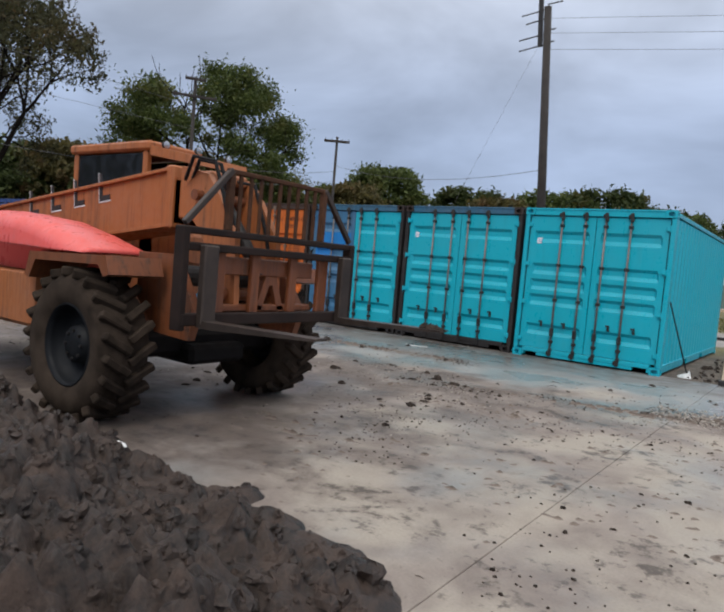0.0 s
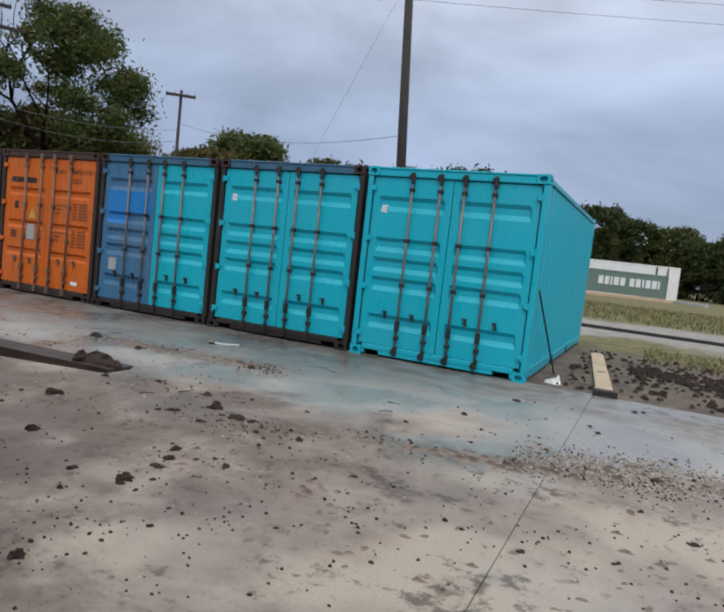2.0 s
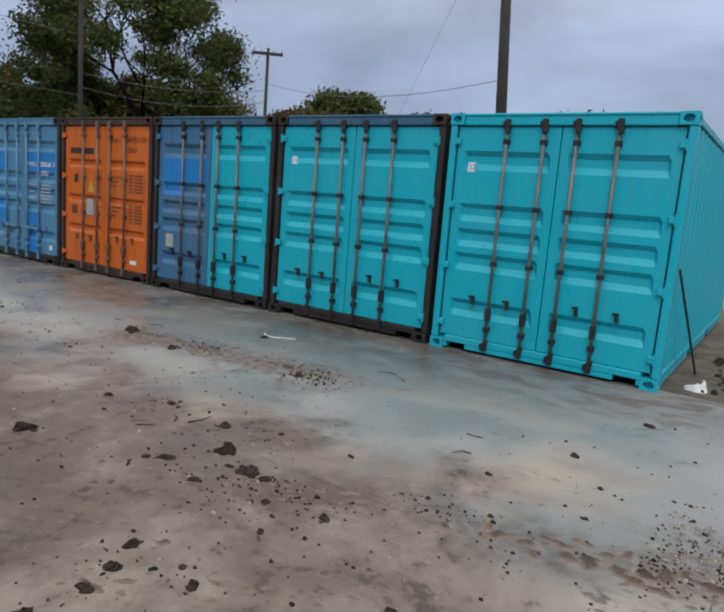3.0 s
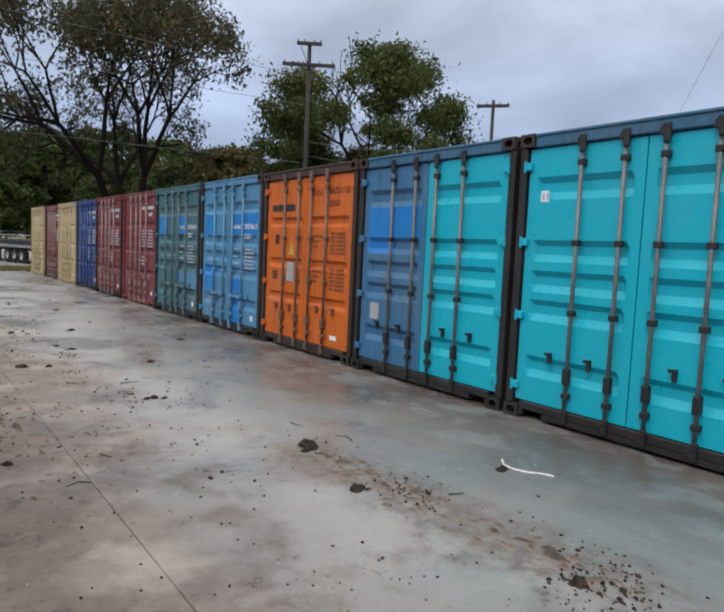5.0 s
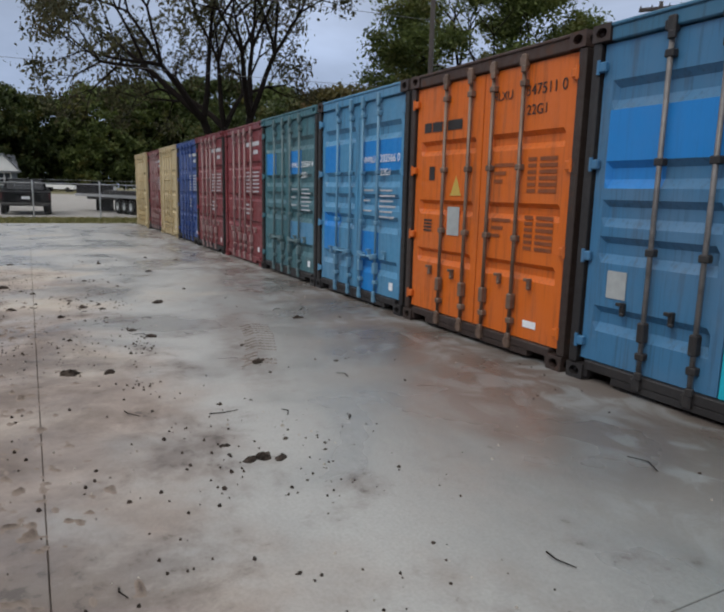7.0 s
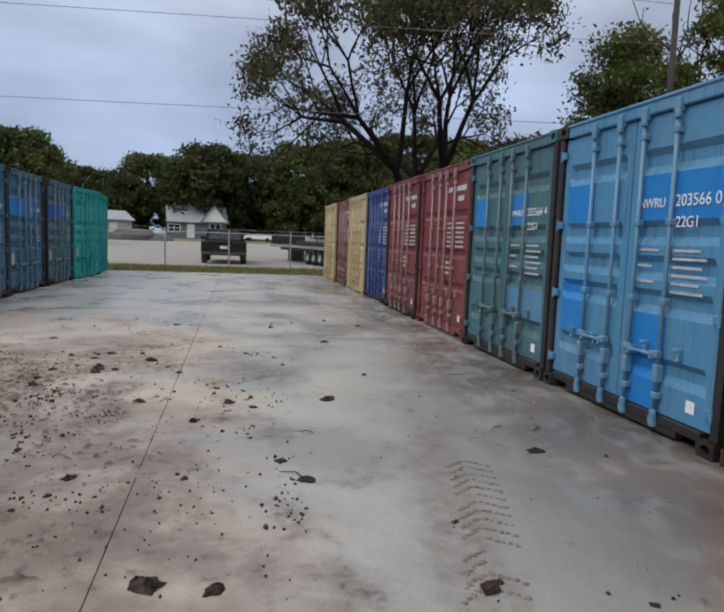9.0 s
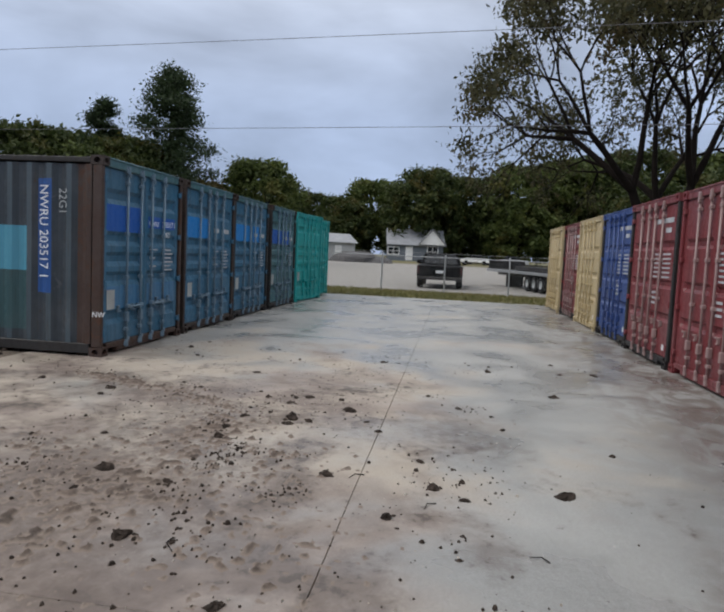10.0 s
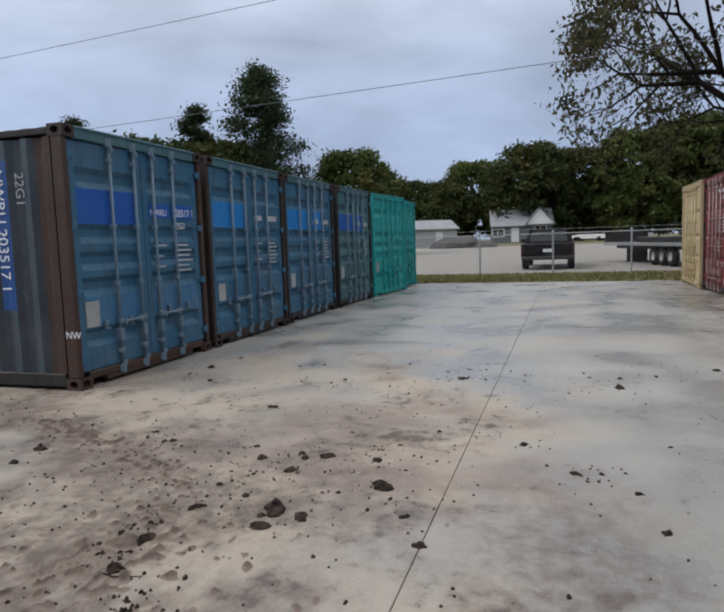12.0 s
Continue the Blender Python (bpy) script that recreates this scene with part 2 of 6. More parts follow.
def concrete():
    """Grey slab, partly filmed over with dried pale mud and dark wet tracks."""
    m, nt, bsdf = shader("muddy_concrete")
    pos = place_of(nt)
    axes = nt.nodes.new("ShaderNodeSeparateXYZ")
    nt.links.new(pos, axes.inputs[0])
    X, Y = axes.outputs["X"], axes.outputs["Y"]
    a = tex(nt, "ShaderNodeTexNoise", 0.42, detail=5, distortion=0.6)
    b = tex(nt, "ShaderNodeTexNoise", 1.9, detail=8, rough=0.65, distortion=0.8)
    c = tex(nt, "ShaderNodeTexNoise", 9.0, detail=8, rough=0.7)
    d = tex(nt, "ShaderNodeTexNoise", 60.0, detail=4)
    smears = tex(nt, "ShaderNodeTexNoise", 2.4, detail=7, stretch=(0.75, 1.25, 1.0), distortion=1.4)
    soft = tex(nt, "ShaderNodeTexNoise", 0.85, detail=4, rough=0.5, distortion=0.35)
    swirl = tex(nt, "ShaderNodeTexNoise", 1.5, detail=6, rough=0.62, distortion=0.3)
    grey = blend(nt, ramp(nt, soft.outputs[0], 0.3, 0.7), (0.242, 0.243, 0.235), (0.343, 0.342, 0.330))
    # darker grey towards the boxes, widest before the orange one
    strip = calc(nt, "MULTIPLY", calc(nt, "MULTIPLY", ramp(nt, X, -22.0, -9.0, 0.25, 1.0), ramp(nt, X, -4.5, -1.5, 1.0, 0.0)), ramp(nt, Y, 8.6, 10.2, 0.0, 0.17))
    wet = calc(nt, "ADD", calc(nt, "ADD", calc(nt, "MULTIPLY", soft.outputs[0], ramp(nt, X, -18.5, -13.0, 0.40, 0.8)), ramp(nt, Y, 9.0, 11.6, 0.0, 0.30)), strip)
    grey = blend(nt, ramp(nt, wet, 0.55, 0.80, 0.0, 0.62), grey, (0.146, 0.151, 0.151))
    grey = blend(nt, ramp(nt, c.outputs[0], 0.35, 0.75, 0, 0.14), grey, (0.16, 0.16, 0.155))
    # dried film: over the traffic lane and the yard's near end, thin beside the boxes
    lane = calc(nt, "MULTIPLY", ramp(nt, Y, 7.8, 10.2, 1.0, 0.0), ramp(nt, X, -23.0, -16.0, 0.0, 1.0))
    film = calc(nt, "ADD", calc(nt, "ADD", calc(nt, "MULTIPLY", a.outputs[0], 0.75), calc(nt, "MULTIPLY", soft.outputs[0], 0.45)), calc(nt, "MULTIPLY", lane, 0.30))
    film_f = ramp(nt, film, 0.66, 0.90, 0.0, 0.9)
    tan = blend(nt, ramp(nt, b.outputs[0], 0.35, 0.7), (0.188, 0.146, 0.123), (0.300, 0.245, 0.208))
    pale = tex(nt, "ShaderNodeTexNoise", 0.6, detail=4, distortion=0.3)
    chalky = calc(nt, "ADD", calc(nt, "ADD", pale.outputs[0], ramp(nt, X, -3.5, 0.5, 0.0, 0.10)), ramp(nt, X, -15.0, -10.5, 0.11, 0.0))
    tan = blend(nt, ramp(nt, chalky, 0.50, 0.66, 0, 0.8), tan, (0.41, 0.355, 0.288))
    col = blend(nt, film_f, grey, tan)
    # dark damp smears and trodden mud, thickest in the lane
    dirt = calc(nt, "ADD", calc(nt, "ADD", calc(nt, "MULTIPLY", swirl.outputs[0], ramp(nt, X, -19.0, -15.0, 0.5, 0.75)), calc(nt, "MULTIPLY", c.outputs[0], 0.22)), calc(nt, "MULTIPLY", calc(nt, "MULTIPLY", lane, ramp(nt, X, -3.6, -0.4, 1.0, 0.0)), ramp(nt, X, -13.5, -11.0, 0.13, 0.20)))
    col = blend(nt, ramp(nt, dirt, 0.54, 0.72, 0.0, 0.72), col, (0.098, 0.072, 0.060))
    spots = calc(nt, "ADD", calc(nt, "MULTIPLY", c.outputs[0], 0.7), calc(nt, "MULTIPLY", calc(nt, "ADD", swirl.outputs[0], calc(nt, "MULTIPLY", lane, 0.16)), 0.5))
    col = blend(nt, ramp(nt, spots, 0.72, 0.80, 0.0, 0.75), col, (0.058, 0.046, 0.040))
    # brown film round the dropped mud: two short trails and the bend past the corner box
    def stripe(centre, level, width, x0, x1, most):
        off = calc(nt, "SUBTRACT", Y, calc(nt, "ADD", level, calc(nt, "MULTIPLY", calc(nt, "SUBTRACT", X, centre[0]), centre[1])))
        off = calc(nt, "ADD", calc(nt, "ABSOLUTE", off, 0), calc(nt, "MULTIPLY", calc(nt, "SUBTRACT", b.outputs[0], 0.5), width * 2.2))
        ends = calc(nt, "MULTIPLY", ramp(nt, X, x0 - 0.6, x0 + 0.6, 0.0, 1.0), ramp(nt, X, x1 - 0.6, x1 + 0.6, 1.0, 0.0))
        return calc(nt, "MULTIPLY", calc(nt, "MULTIPLY", ramp(nt, off, width * 0.3, width * 1.3, most, 0.0), ends), ramp(nt, c.outputs[0], 0.36, 0.62, 0.30, 1.15))

    for marks in (((-5.4, 0.1), 9.85, 0.34, -6.9, -3.9, 0.7), ((-2.4, 0.25), 8.25, 0.28, -3.8, -0.8, 0.7), ((-15.0, 0.0), 8.9, 0.5, -15.5, -14.2, 0.55), ((-15.7, 1.75), 5.6, 0.75, -16.5, -14.9, 0.75),
                  ((-12.0, 0.03), 6.8, 0.9, -15.2, -9.0, 0.72), ((-11.4, -0.19), 10.0, 0.2, -12.9, -9.9, 0.5), ((-0.3, 0.2), 9.0, 0.4, -1.3, 1.6, 0.6)):
        col = blend(nt, stripe(*marks), col, (0.105, 0.078, 0.064))
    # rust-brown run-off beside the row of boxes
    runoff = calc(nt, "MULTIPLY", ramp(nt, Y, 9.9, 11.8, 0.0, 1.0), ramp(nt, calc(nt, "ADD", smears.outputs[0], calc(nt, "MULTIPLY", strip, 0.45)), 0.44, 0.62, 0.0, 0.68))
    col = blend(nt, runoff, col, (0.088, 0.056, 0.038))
    col = blend(nt, ramp(nt, d.outputs[0], 0.3, 0.75, 0, 0.22), col, (0.10, 0.086, 0.076))
    nt.links.new(col, bsdf.inputs["Base Color"])
    damp = ramp(nt, soft.outputs[0], 0.40, 0.62, 0.26, 0.62)
    nt.links.new(calc(nt, "ADD", damp, calc(nt, "MULTIPLY", film_f, 0.22)), bsdf.inputs["Roughness"])
    h = calc(nt, "ADD", calc(nt, "MULTIPLY", c.outputs[0], 0.6), calc(nt, "MULTIPLY", dirt, 1.2))
    relief(nt, bsdf, h, 0.3, 0.02)
    return m


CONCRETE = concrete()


def land():
    """The wide ground: trampled earth, pale gravel roads, thin grass."""
    m, nt, bsdf = shader("land")
    pos = place_of(nt)
    axes = nt.nodes.new("ShaderNodeSeparateXYZ")
    nt.links.new(pos, axes.inputs[0])
    X, Y = axes.outputs["X"], axes.outputs["Y"]
    a = tex(nt, "ShaderNodeTexNoise", 0.25, detail=6, distortion=0.5)
    b = tex(nt, "ShaderNodeTexNoise", 2.2, detail=8, rough=0.7)
    c = tex(nt, "ShaderNodeTexNoise", 16.0, detail=6, rough=0.7)
    mixf = calc(nt, "ADD", calc(nt, "MULTIPLY", b.outputs[0], 0.6), calc(nt, "MULTIPLY", c.outputs[0], 0.4))
    soil = blend(nt, ramp(nt, mixf, 0.35, 0.65), (0.060, 0.046, 0.036), (0.17, 0.135, 0.105))
    gravel = blend(nt, ramp(nt, mixf, 0.35, 0.65), (0.185, 0.175, 0.162), (0.33, 0.315, 0.295))
    grass = blend(nt, ramp(nt, mixf, 0.35, 0.65), (0.055, 0.062, 0.020), (0.20, 0.17, 0.075))
    wob = calc(nt, "MULTIPLY", calc(nt, "SUBTRACT", a.outputs[0], 0.5), 7.0)
    wy, wx = calc(nt, "ADD", Y, wob), calc(nt, "ADD", X, calc(nt, "MULTIPLY", wob, 0.25))
    # beyond the boxes: soil, a gravel lane, then thin grass
    col = blend(nt, ramp(nt, wy, 16.5, 18.5), soil, grass)
    lane = calc(nt, "MULTIPLY", ramp(nt, wy, 19.5, 21.0), ramp(nt, wy, 27.0, 29.0, 1.0, 0.0))
    col = blend(nt, lane, col, gravel)
    # the far lot past the fence
    lot = calc(nt, "MULTIPLY", ramp(nt, wx, -38.5, -36.8, 1.0, 0.0), ramp(nt, wx, -92.0, -88.0, 0.0, 1.0))
    col = blend(nt, lot, col, gravel)
    verge = calc(nt, "MULTIPLY", ramp(nt, wx, -32.0, -32.5), ramp(nt, wx, -37.4, -36.6, 0.0, 1.0))
    col = blend(nt, calc(nt, "MULTIPLY", verge, 0.85), col, grass)
    col = blend(nt, ramp(nt, wx, -94.0, -90.0, 1.0, 0.0), col, grass)
    nt.links.new(col, bsdf.inputs["Base Color"])
    bsdf.inputs["Roughness"].default_value = 0.95
    relief(nt, bsdf, mixf, 0.8, 0.04)
    return m


LAND = land()


def foliage(name, dark, light, warm):
    m, nt, bsdf = shader(name)
    g = nt.nodes.new("ShaderNodeNewGeometry")
    patch = tex(nt, "ShaderNodeTexNoise", 0.35, detail=3)
    col = blend(nt, g.outputs["Random Per Island"], dark, light)
    col = blend(nt, ramp(nt, patch.outputs[0], 0.52, 0.72, 0, 0.8), col, warm)
    nt.links.new(col, bsdf.inputs["Base Color"])
    bsdf.inputs["Roughness"].default_value = 0.65
    bsdf.inputs["Specular IOR Level"].default_value = 0.3
    thin = nt.nodes.new("ShaderNodeBsdfTranslucent")
    nt.links.new(col, thin.inputs["Color"])
    mx = nt.nodes.new("ShaderNodeMixShader")
    mx.inputs[0].default_value = 0.35
    nt.links.new(bsdf.outputs[0], mx.inputs[1])
    nt.links.new(thin.outputs[0], mx.inputs[2])
    nt.links.new(mx.outputs[0], nt.nodes["Material Output"].inputs["Surface"])
    return m


LEAF = foliage("green_leaves", (0.036, 0.056, 0.014), (0.115, 0.145, 0.040), (0.14, 0.125, 0.034))
LEAF_DARK = foliage("dark_leaves", (0.022, 0.037, 0.010), (0.070, 0.090, 0.026), (0.115, 0.090, 0.022))
LEAF_AUTUMN = foliage("autumn_leaves", (0.06, 0.058, 0.022), (0.14, 0.115, 0.04), (0.15, 0.075, 0.035))
LEAF_SPARSE = foliage("turning_leaves", (0.026, 0.030, 0.013), (0.085, 0.080, 0.034), (0.10, 0.066, 0.028))
NEEDLE = foliage("pine_needles", (0.016, 0.030, 0.014), (0.045, 0.070, 0.028), (0.035, 0.055, 0.02))
GRASS = foliage("verge_grass", (0.07, 0.085, 0.025), (0.22, 0.20, 0.08), (0.24, 0.19, 0.09))


# ---- mesh building ----
class Build:
    """Gathers faces of one mesh."""

    def __init__(self):
        self.v, self.f, self.m = [], [], []

    def add(self, verts, faces, mat=0):
        o = len(self.v)
        self.v += [tuple(p) for p in verts]
        self.f += [tuple(o + i for i in f) for f in faces]
        self.m += [mat] * len(faces)
        return self

    def box(self, x0, x1, y0, y1, z0, z1, b=0.0, mat=0, m=None):
        """A box; b chamfers its edges."""
        c = ((x0 + x1) / 2, (y0 + y1) / 2, (z0 + z1) / 2)
        h = (abs(x1 - x0) / 2, abs(y1 - y0) / 2, abs(z1 - z0) / 2)
        b = min(b, 0.45 * min(h))
        vs, idx = [], {}
        signs = [(sx, sy, sz) for sx in (-1, 1) for sy in (-1, 1) for sz in (-1, 1)]
        if b <= 0:
            for s in signs:
                idx[s] = len(vs)
                vs.append([c[i] + s[i] * h[i] for i in range(3)])
            fs = [[idx[(-1, -1, -1)], idx[(-1, -1, 1)], idx[(-1, 1, 1)], idx[(-1, 1, -1)]], [idx[(1, -1, -1)], idx[(1, 1, -1)], idx[(1, 1, 1)], idx[(1, -1, 1)]],
                  [idx[(-1, -1, -1)], idx[(1, -1, -1)], idx[(1, -1, 1)], idx[(-1, -1, 1)]], [idx[(-1, 1, -1)], idx[(-1, 1, 1)], idx[(1, 1, 1)], idx[(1, 1, -1)]],
                  [idx[(-1, -1, -1)], idx[(-1, 1, -1)], idx[(1, 1, -1)], idx[(1, -1, -1)]], [idx[(-1, -1, 1)], idx[(1, -1, 1)], idx[(1, 1, 1)], idx[(-1, 1, 1)]]]
        else:
            for s in signs:
                for a in range(3):
                    idx[s, a] = len(vs)
                    vs.append([c[i] + s[i] * (h[i] - (0 if i == a else b)) for i in range(3)])
            fs = []
            for a in range(3):
                u, w = (a + 1) % 3, (a + 2) % 3
                for s in (-1, 1):
                    ring = []
                    for su, sw in ((-1, -1), (1, -1), (1, 1), (-1, 1)):
                        k = [0, 0, 0]
                        k[a], k[u], k[w] = s, su, sw
                        ring.append(idx[tuple(k), a])
                    fs.append(ring if s > 0 else ring[::-1])
                for su in (-1, 1):
                    for sw in (-1, 1):
                        k0, k1 = [0, 0, 0], [0, 0, 0]
                        k0[a], k1[a] = -1, 1
                        k0[u] = k1[u] = su
                        k0[w] = k1[w] = sw
                        q = [idx[tuple(k0), u], idx[tuple(k1), u], idx[tuple(k1), w], idx[tuple(k0), w]]
                        fs.append(q if su * sw < 0 else q[::-1])
            for s in signs:
                q = [idx[s, 0], idx[s, 1], idx[s, 2]]
                fs.append(q if s[0] * s[1] * s[2] > 0 else q[::-1])
        if m is not None:
            vs = [m @ Vector(p) for p in vs]
        return self.add(vs, fs, mat)

    def tube(self, p0, p1, r0, r1=None, n=8, mat=0, cap=True):
        p0, p1 = Vector(p0), Vector(p1)
        r1 = r0 if r1 is None else r1
        d = (p1 - p0).normalized()
        u = d.orthogonal().normalized()
        w = d.cross(u)
        vs = [p + r * (math.cos(a) * u + math.sin(a) * w) for p, r in ((p0, r0), (p1, r1)) for a in (2 * math.pi * i / n for i in range(n))]
        fs = [(i, (i + 1) % n, n + (i + 1) % n, n + i) for i in range(n)]
        if cap:
            fs += [tuple(range(n - 1, -1, -1)), tuple(range(n, 2 * n))]
        return self.add(vs, fs, mat)

    def spin(self, profile, centre, axis="y", n=32, mat=0):
        """Turns (radius, along) pairs round an axis through centre."""
        vs, k = [], len(profile)
        for i in range(n):
            a = 2 * math.pi * i / n
            for r, h in profile:
                p = {"y": (r * math.cos(a), h, r * math.sin(a)), "z": (r * math.cos(a), r * math.sin(a), h), "x": (h, r * math.cos(a), r * math.sin(a))}[axis]
                vs.append([centre[j] + p[j] for j in range(3)])
        fs = [(i * k + j, ((i + 1) % n) * k + j, ((i + 1) % n) * k + j + 1, i * k + j + 1) for i in range(n) for j in range(k - 1)]
        return self.add(vs, fs, mat)

    def prism(self, outline, y0, y1, mat=0, axis="y"):
        """An outline of (x, z) pushed from y0 to y1 (or (y, z) along x)."""
        n = len(outline)
        def at(p, h):
            return (p[0], h, p[1]) if axis == "y" else ((h, p[0], p[1]) if axis == "x" else (p[0], p[1], h))
        vs = [at(p, y0) for p in outline] + [at(p, y1) for p in outline]
        fs = [tuple(range(n)), tuple(range(2 * n - 1, n - 1, -1))] + [(i, n + i, n + (i + 1) % n, (i + 1) % n) for i in range(n)]
        return self.add(vs, fs, mat)

    def pipe(self, points, r0, r1=None, n=6, mat=0):
        """One bent tube through the points."""
        pts = [Vector(p) for p in points]
        r1 = r0 if r1 is None else r1
        vs = []
        for i, p in enumerate(pts):
            d = (pts[min(i + 1, len(pts) - 1)] - pts[max(i - 1, 0)]).normalized()
            u = d.cross(Vector((0.31, 0.17, 0.93))).normalized()
            w = d.cross(u)
            r = r0 + (r1 - r0) * i / max(1, len(pts) - 1)
            vs += [p + r * (math.cos(2 * math.pi * k / n) * u + math.sin(2 * math.pi * k / n) * w) for k in range(n)]
        fs = [(i * n + k, i * n + (k + 1) % n, (i + 1) * n + (k + 1) % n, (i + 1) * n + k) for i in range(len(pts) - 1) for k in range(n)]
        fs += [tuple(range(n)), tuple(range(len(vs) - 1, len(vs) - n - 1, -1))]
        return self.add(vs, fs, mat)

    def mesh(self, name, mats, smooth=False):
        me = bpy.data.meshes.new(name)
        me.from_pydata(self.v, [], self.f)
        for m in mats if isinstance(mats, (list, tuple)) else [mats]:
            me.materials.append(m)
        me.polygons.foreach_set("material_index", self.m)
        bm = bmesh.new()
        bm.from_mesh(me)
        bmesh.ops.recalc_face_normals(bm, faces=bm.faces)
        bm.to_mesh(me)
        bm.free()
        if smooth:
            me.polygons.foreach_set("use_smooth", [True] * len(me.polygons))
        me.update()
        return me


def part(name, b, material, parent, label="", smooth=False):
    """One mesh object under a thing or a part (b: a Build, or a mesh that alike parts share)."""
    ob = new(name, b if isinstance(b, bpy.types.Mesh) else b.mesh(name, material, smooth))
    ob.parent = parent
    return tagged(ob, label)


def thing(name, label, category, m=None, group="", kind="", b=None, material=None, smooth=False):
    ob = new(name, b.mesh(name, material, smooth) if b else None)
    if m is not None:
        ob.matrix_basis = m
    return tagged(ob, label, category, group, kind)


def lettering(text, size, m, material, parent, name="lettering", depth=0.001):
    """Raised painted characters in the built-in font, standing in the local x-z plane."""
    cu = bpy.data.curves.new(name, "FONT")
    cu.body, cu.size, cu.extrude, cu.align_x = text, size, depth, "LEFT"
    cu.materials.append(material)
    tmp = bpy.data.objects.new(name, cu)
    me = bpy.data.meshes.new_from_object(tmp)
    bpy.data.objects.remove(tmp)
    bpy.data.curves.remove(cu)
    ob = new(name, me)
    ob.parent, ob.matrix_basis = parent, m @ pose(0, 0, 0, 90)
    return ob


# ---- ground ----
def rise(x, y):
    """Height of the wide ground: it falls away beyond the boxes and climbs gently past the far lot."""
    s = min(max(y - 19.0, 0.0), 62.0)
    fall = 0.004 * (s - 4 * (1 - math.exp(-s / 4)))
    climb = 0.012 * min(max(-52 - x, 0.0), 70.0)
    return -0.012 - fall + climb


def wide_ground():
    xs = sorted({*np.linspace(-1500, -160, 8), *np.linspace(-150, 60, 61), *np.linspace(70, 1500, 8)})
    ys = sorted({*np.linspace(-1500, -110, 8), *np.linspace(-100, 110, 61), *np.linspace(120, 1500, 8)})
    b = Build()
    n = len(ys)
    b.add([(x, y, rise(x, y)) for x in xs for y in ys], [(i * n + j, (i + 1) * n + j, (i + 1) * n + j + 1, i * n + j + 1) for i in range(len(xs) - 1) for j in range(n - 1)])
    return thing("ground", "bare soil, pale gravel and thin grass round the yard", "ground", kind="structure", b=b, material=LAND, smooth=True)


wide_ground()

# ---- containers ----
W, D, H = 2.438, 6.058, 2.591
RIBS_FIVE = ((0.11, 0.20), (0.355, 0.44), (0.475, 0.56), (0.59, 0.675), (0.815, 0.90))
RIBS_THREE = ((0.235, 0.30), (0.495, 0.56), (0.715, 0.78))
DOOR_Z0, DOOR_Z1 = 0.165, 2.455


def door_leaf(side, ribs, patches, deep=0.044):
    """One pressed steel door leaf; side -1 is the leaf at negative x. patches: (rib gap, column, material slot)."""
    b = Build()
    x0, x1 = (-1.125, -0.006) if side < 0 else (0.006, 1.125)
    h = DOOR_Z1 - DOOR_Z0
    cols = [x0, x0 + 0.085, x0 + 0.115, x0 + 0.56, x1 - 0.115, x1 - 0.085, x1]
    lines = [(0.0, 0, 0)]
    for k, (a, c) in enumerate(ribs):
        t = (c - a)
        lines += [(a, 0, k + 1), (a + t * 0.26, 1, -1), (a + t * 0.66, 1, -1), (c, 0, k + 1)]
    lines += [(1.0, 0, 0)]
    front = 0.050
    vs = []
    for f, inn, _ in lines:
        for j, x in enumerate(cols):
            vs.append((x, front + (deep if inn and 2 <= j <= 4 else 0.0), DOOR_Z1 - f * h))
    n = len(cols)
    b.v = vs
    gap = 0
    for i in range(len(lines) - 1):
        if lines[i][1] == 0 and lines[i + 1][1] == 0:
            gap += 1
            where = gap * 2
        else:
            where = gap * 2 + 1
        for j in range(n - 1):
            col = 0 if j < 3 else 1
            slot = 0
            for g, cc, s in patches:
                if g == where and (cc is None or cc == col) and 1 <= j <= 4:
                    slot = s
            b.f.append((i * n + j, i * n + j + 1, (i + 1) * n + j + 1, (i + 1) * n + j))
            b.m.append(slot)
    # the leaf's rim and back, joined to its front
    rows = len(lines)
    loop = [j for j in range(n)] + [i * n + n - 1 for i in range(1, rows)] + [(rows - 1) * n + j for j in range(n - 2, -1, -1)] + [i * n for i in range(rows - 2, 0, -1)]
    o = len(b.v)
    b.v += [(b.v[i][0], front + 0.058, b.v[i][2]) for i in loop]
    k = len(loop)
    b.f += [(loop[i], loop[(i + 1) % k], o + (i + 1) % k, o + i) for i in range(k)] + [tuple(range(o, o + k))]
    b.m += [0] * (k + 1)
    return b


def lock_rod(x):
    b = Build()
    b.tube((x, 0.012, 0.115), (x, 0.012, 2.475), 0.0175, n=10)
    return b


def rod_guide():
    return Build().box(-0.034, 0.034, -0.010, 0.050, -0.026, 0.026, 0.008)


def rod_cam(s):
    """The hooked cam at a rod's end in its keeper."""
    return Build().box(-0.030, 0.030, -0.016, 0.046, -0.052, 0.052, 0.010).box(-0.055, -0.026, -0.004, 0.048, -0.034, 0.030, 0.006).box(-0.012, 0.042, -0.024, 0.006, s * 0.065 - 0.03, s * 0.065 + 0.022, 0.006)


def rod_hub():
    return Build().box(-0.028, 0.028, -0.022, 0.046, -0.07, 0.07, 0.010)


def lever_handle(x, side, z=0.62):
    b = Build()
    s = -side
    b.tube((x, -0.018, z), (x - s * 0.34, -0.024, z - 0.012), 0.011, n=6)
    b.box(x - 0.024, x + 0.024, -0.03, 0.03, z - 0.03, z + 0.03, 0.008)
    b.box(x - s * 0.34 - 0.018, x - s * 0.34 + 0.018, -0.03, 0.05, z - 0.05, z + 0.02, 0.006)
    return b


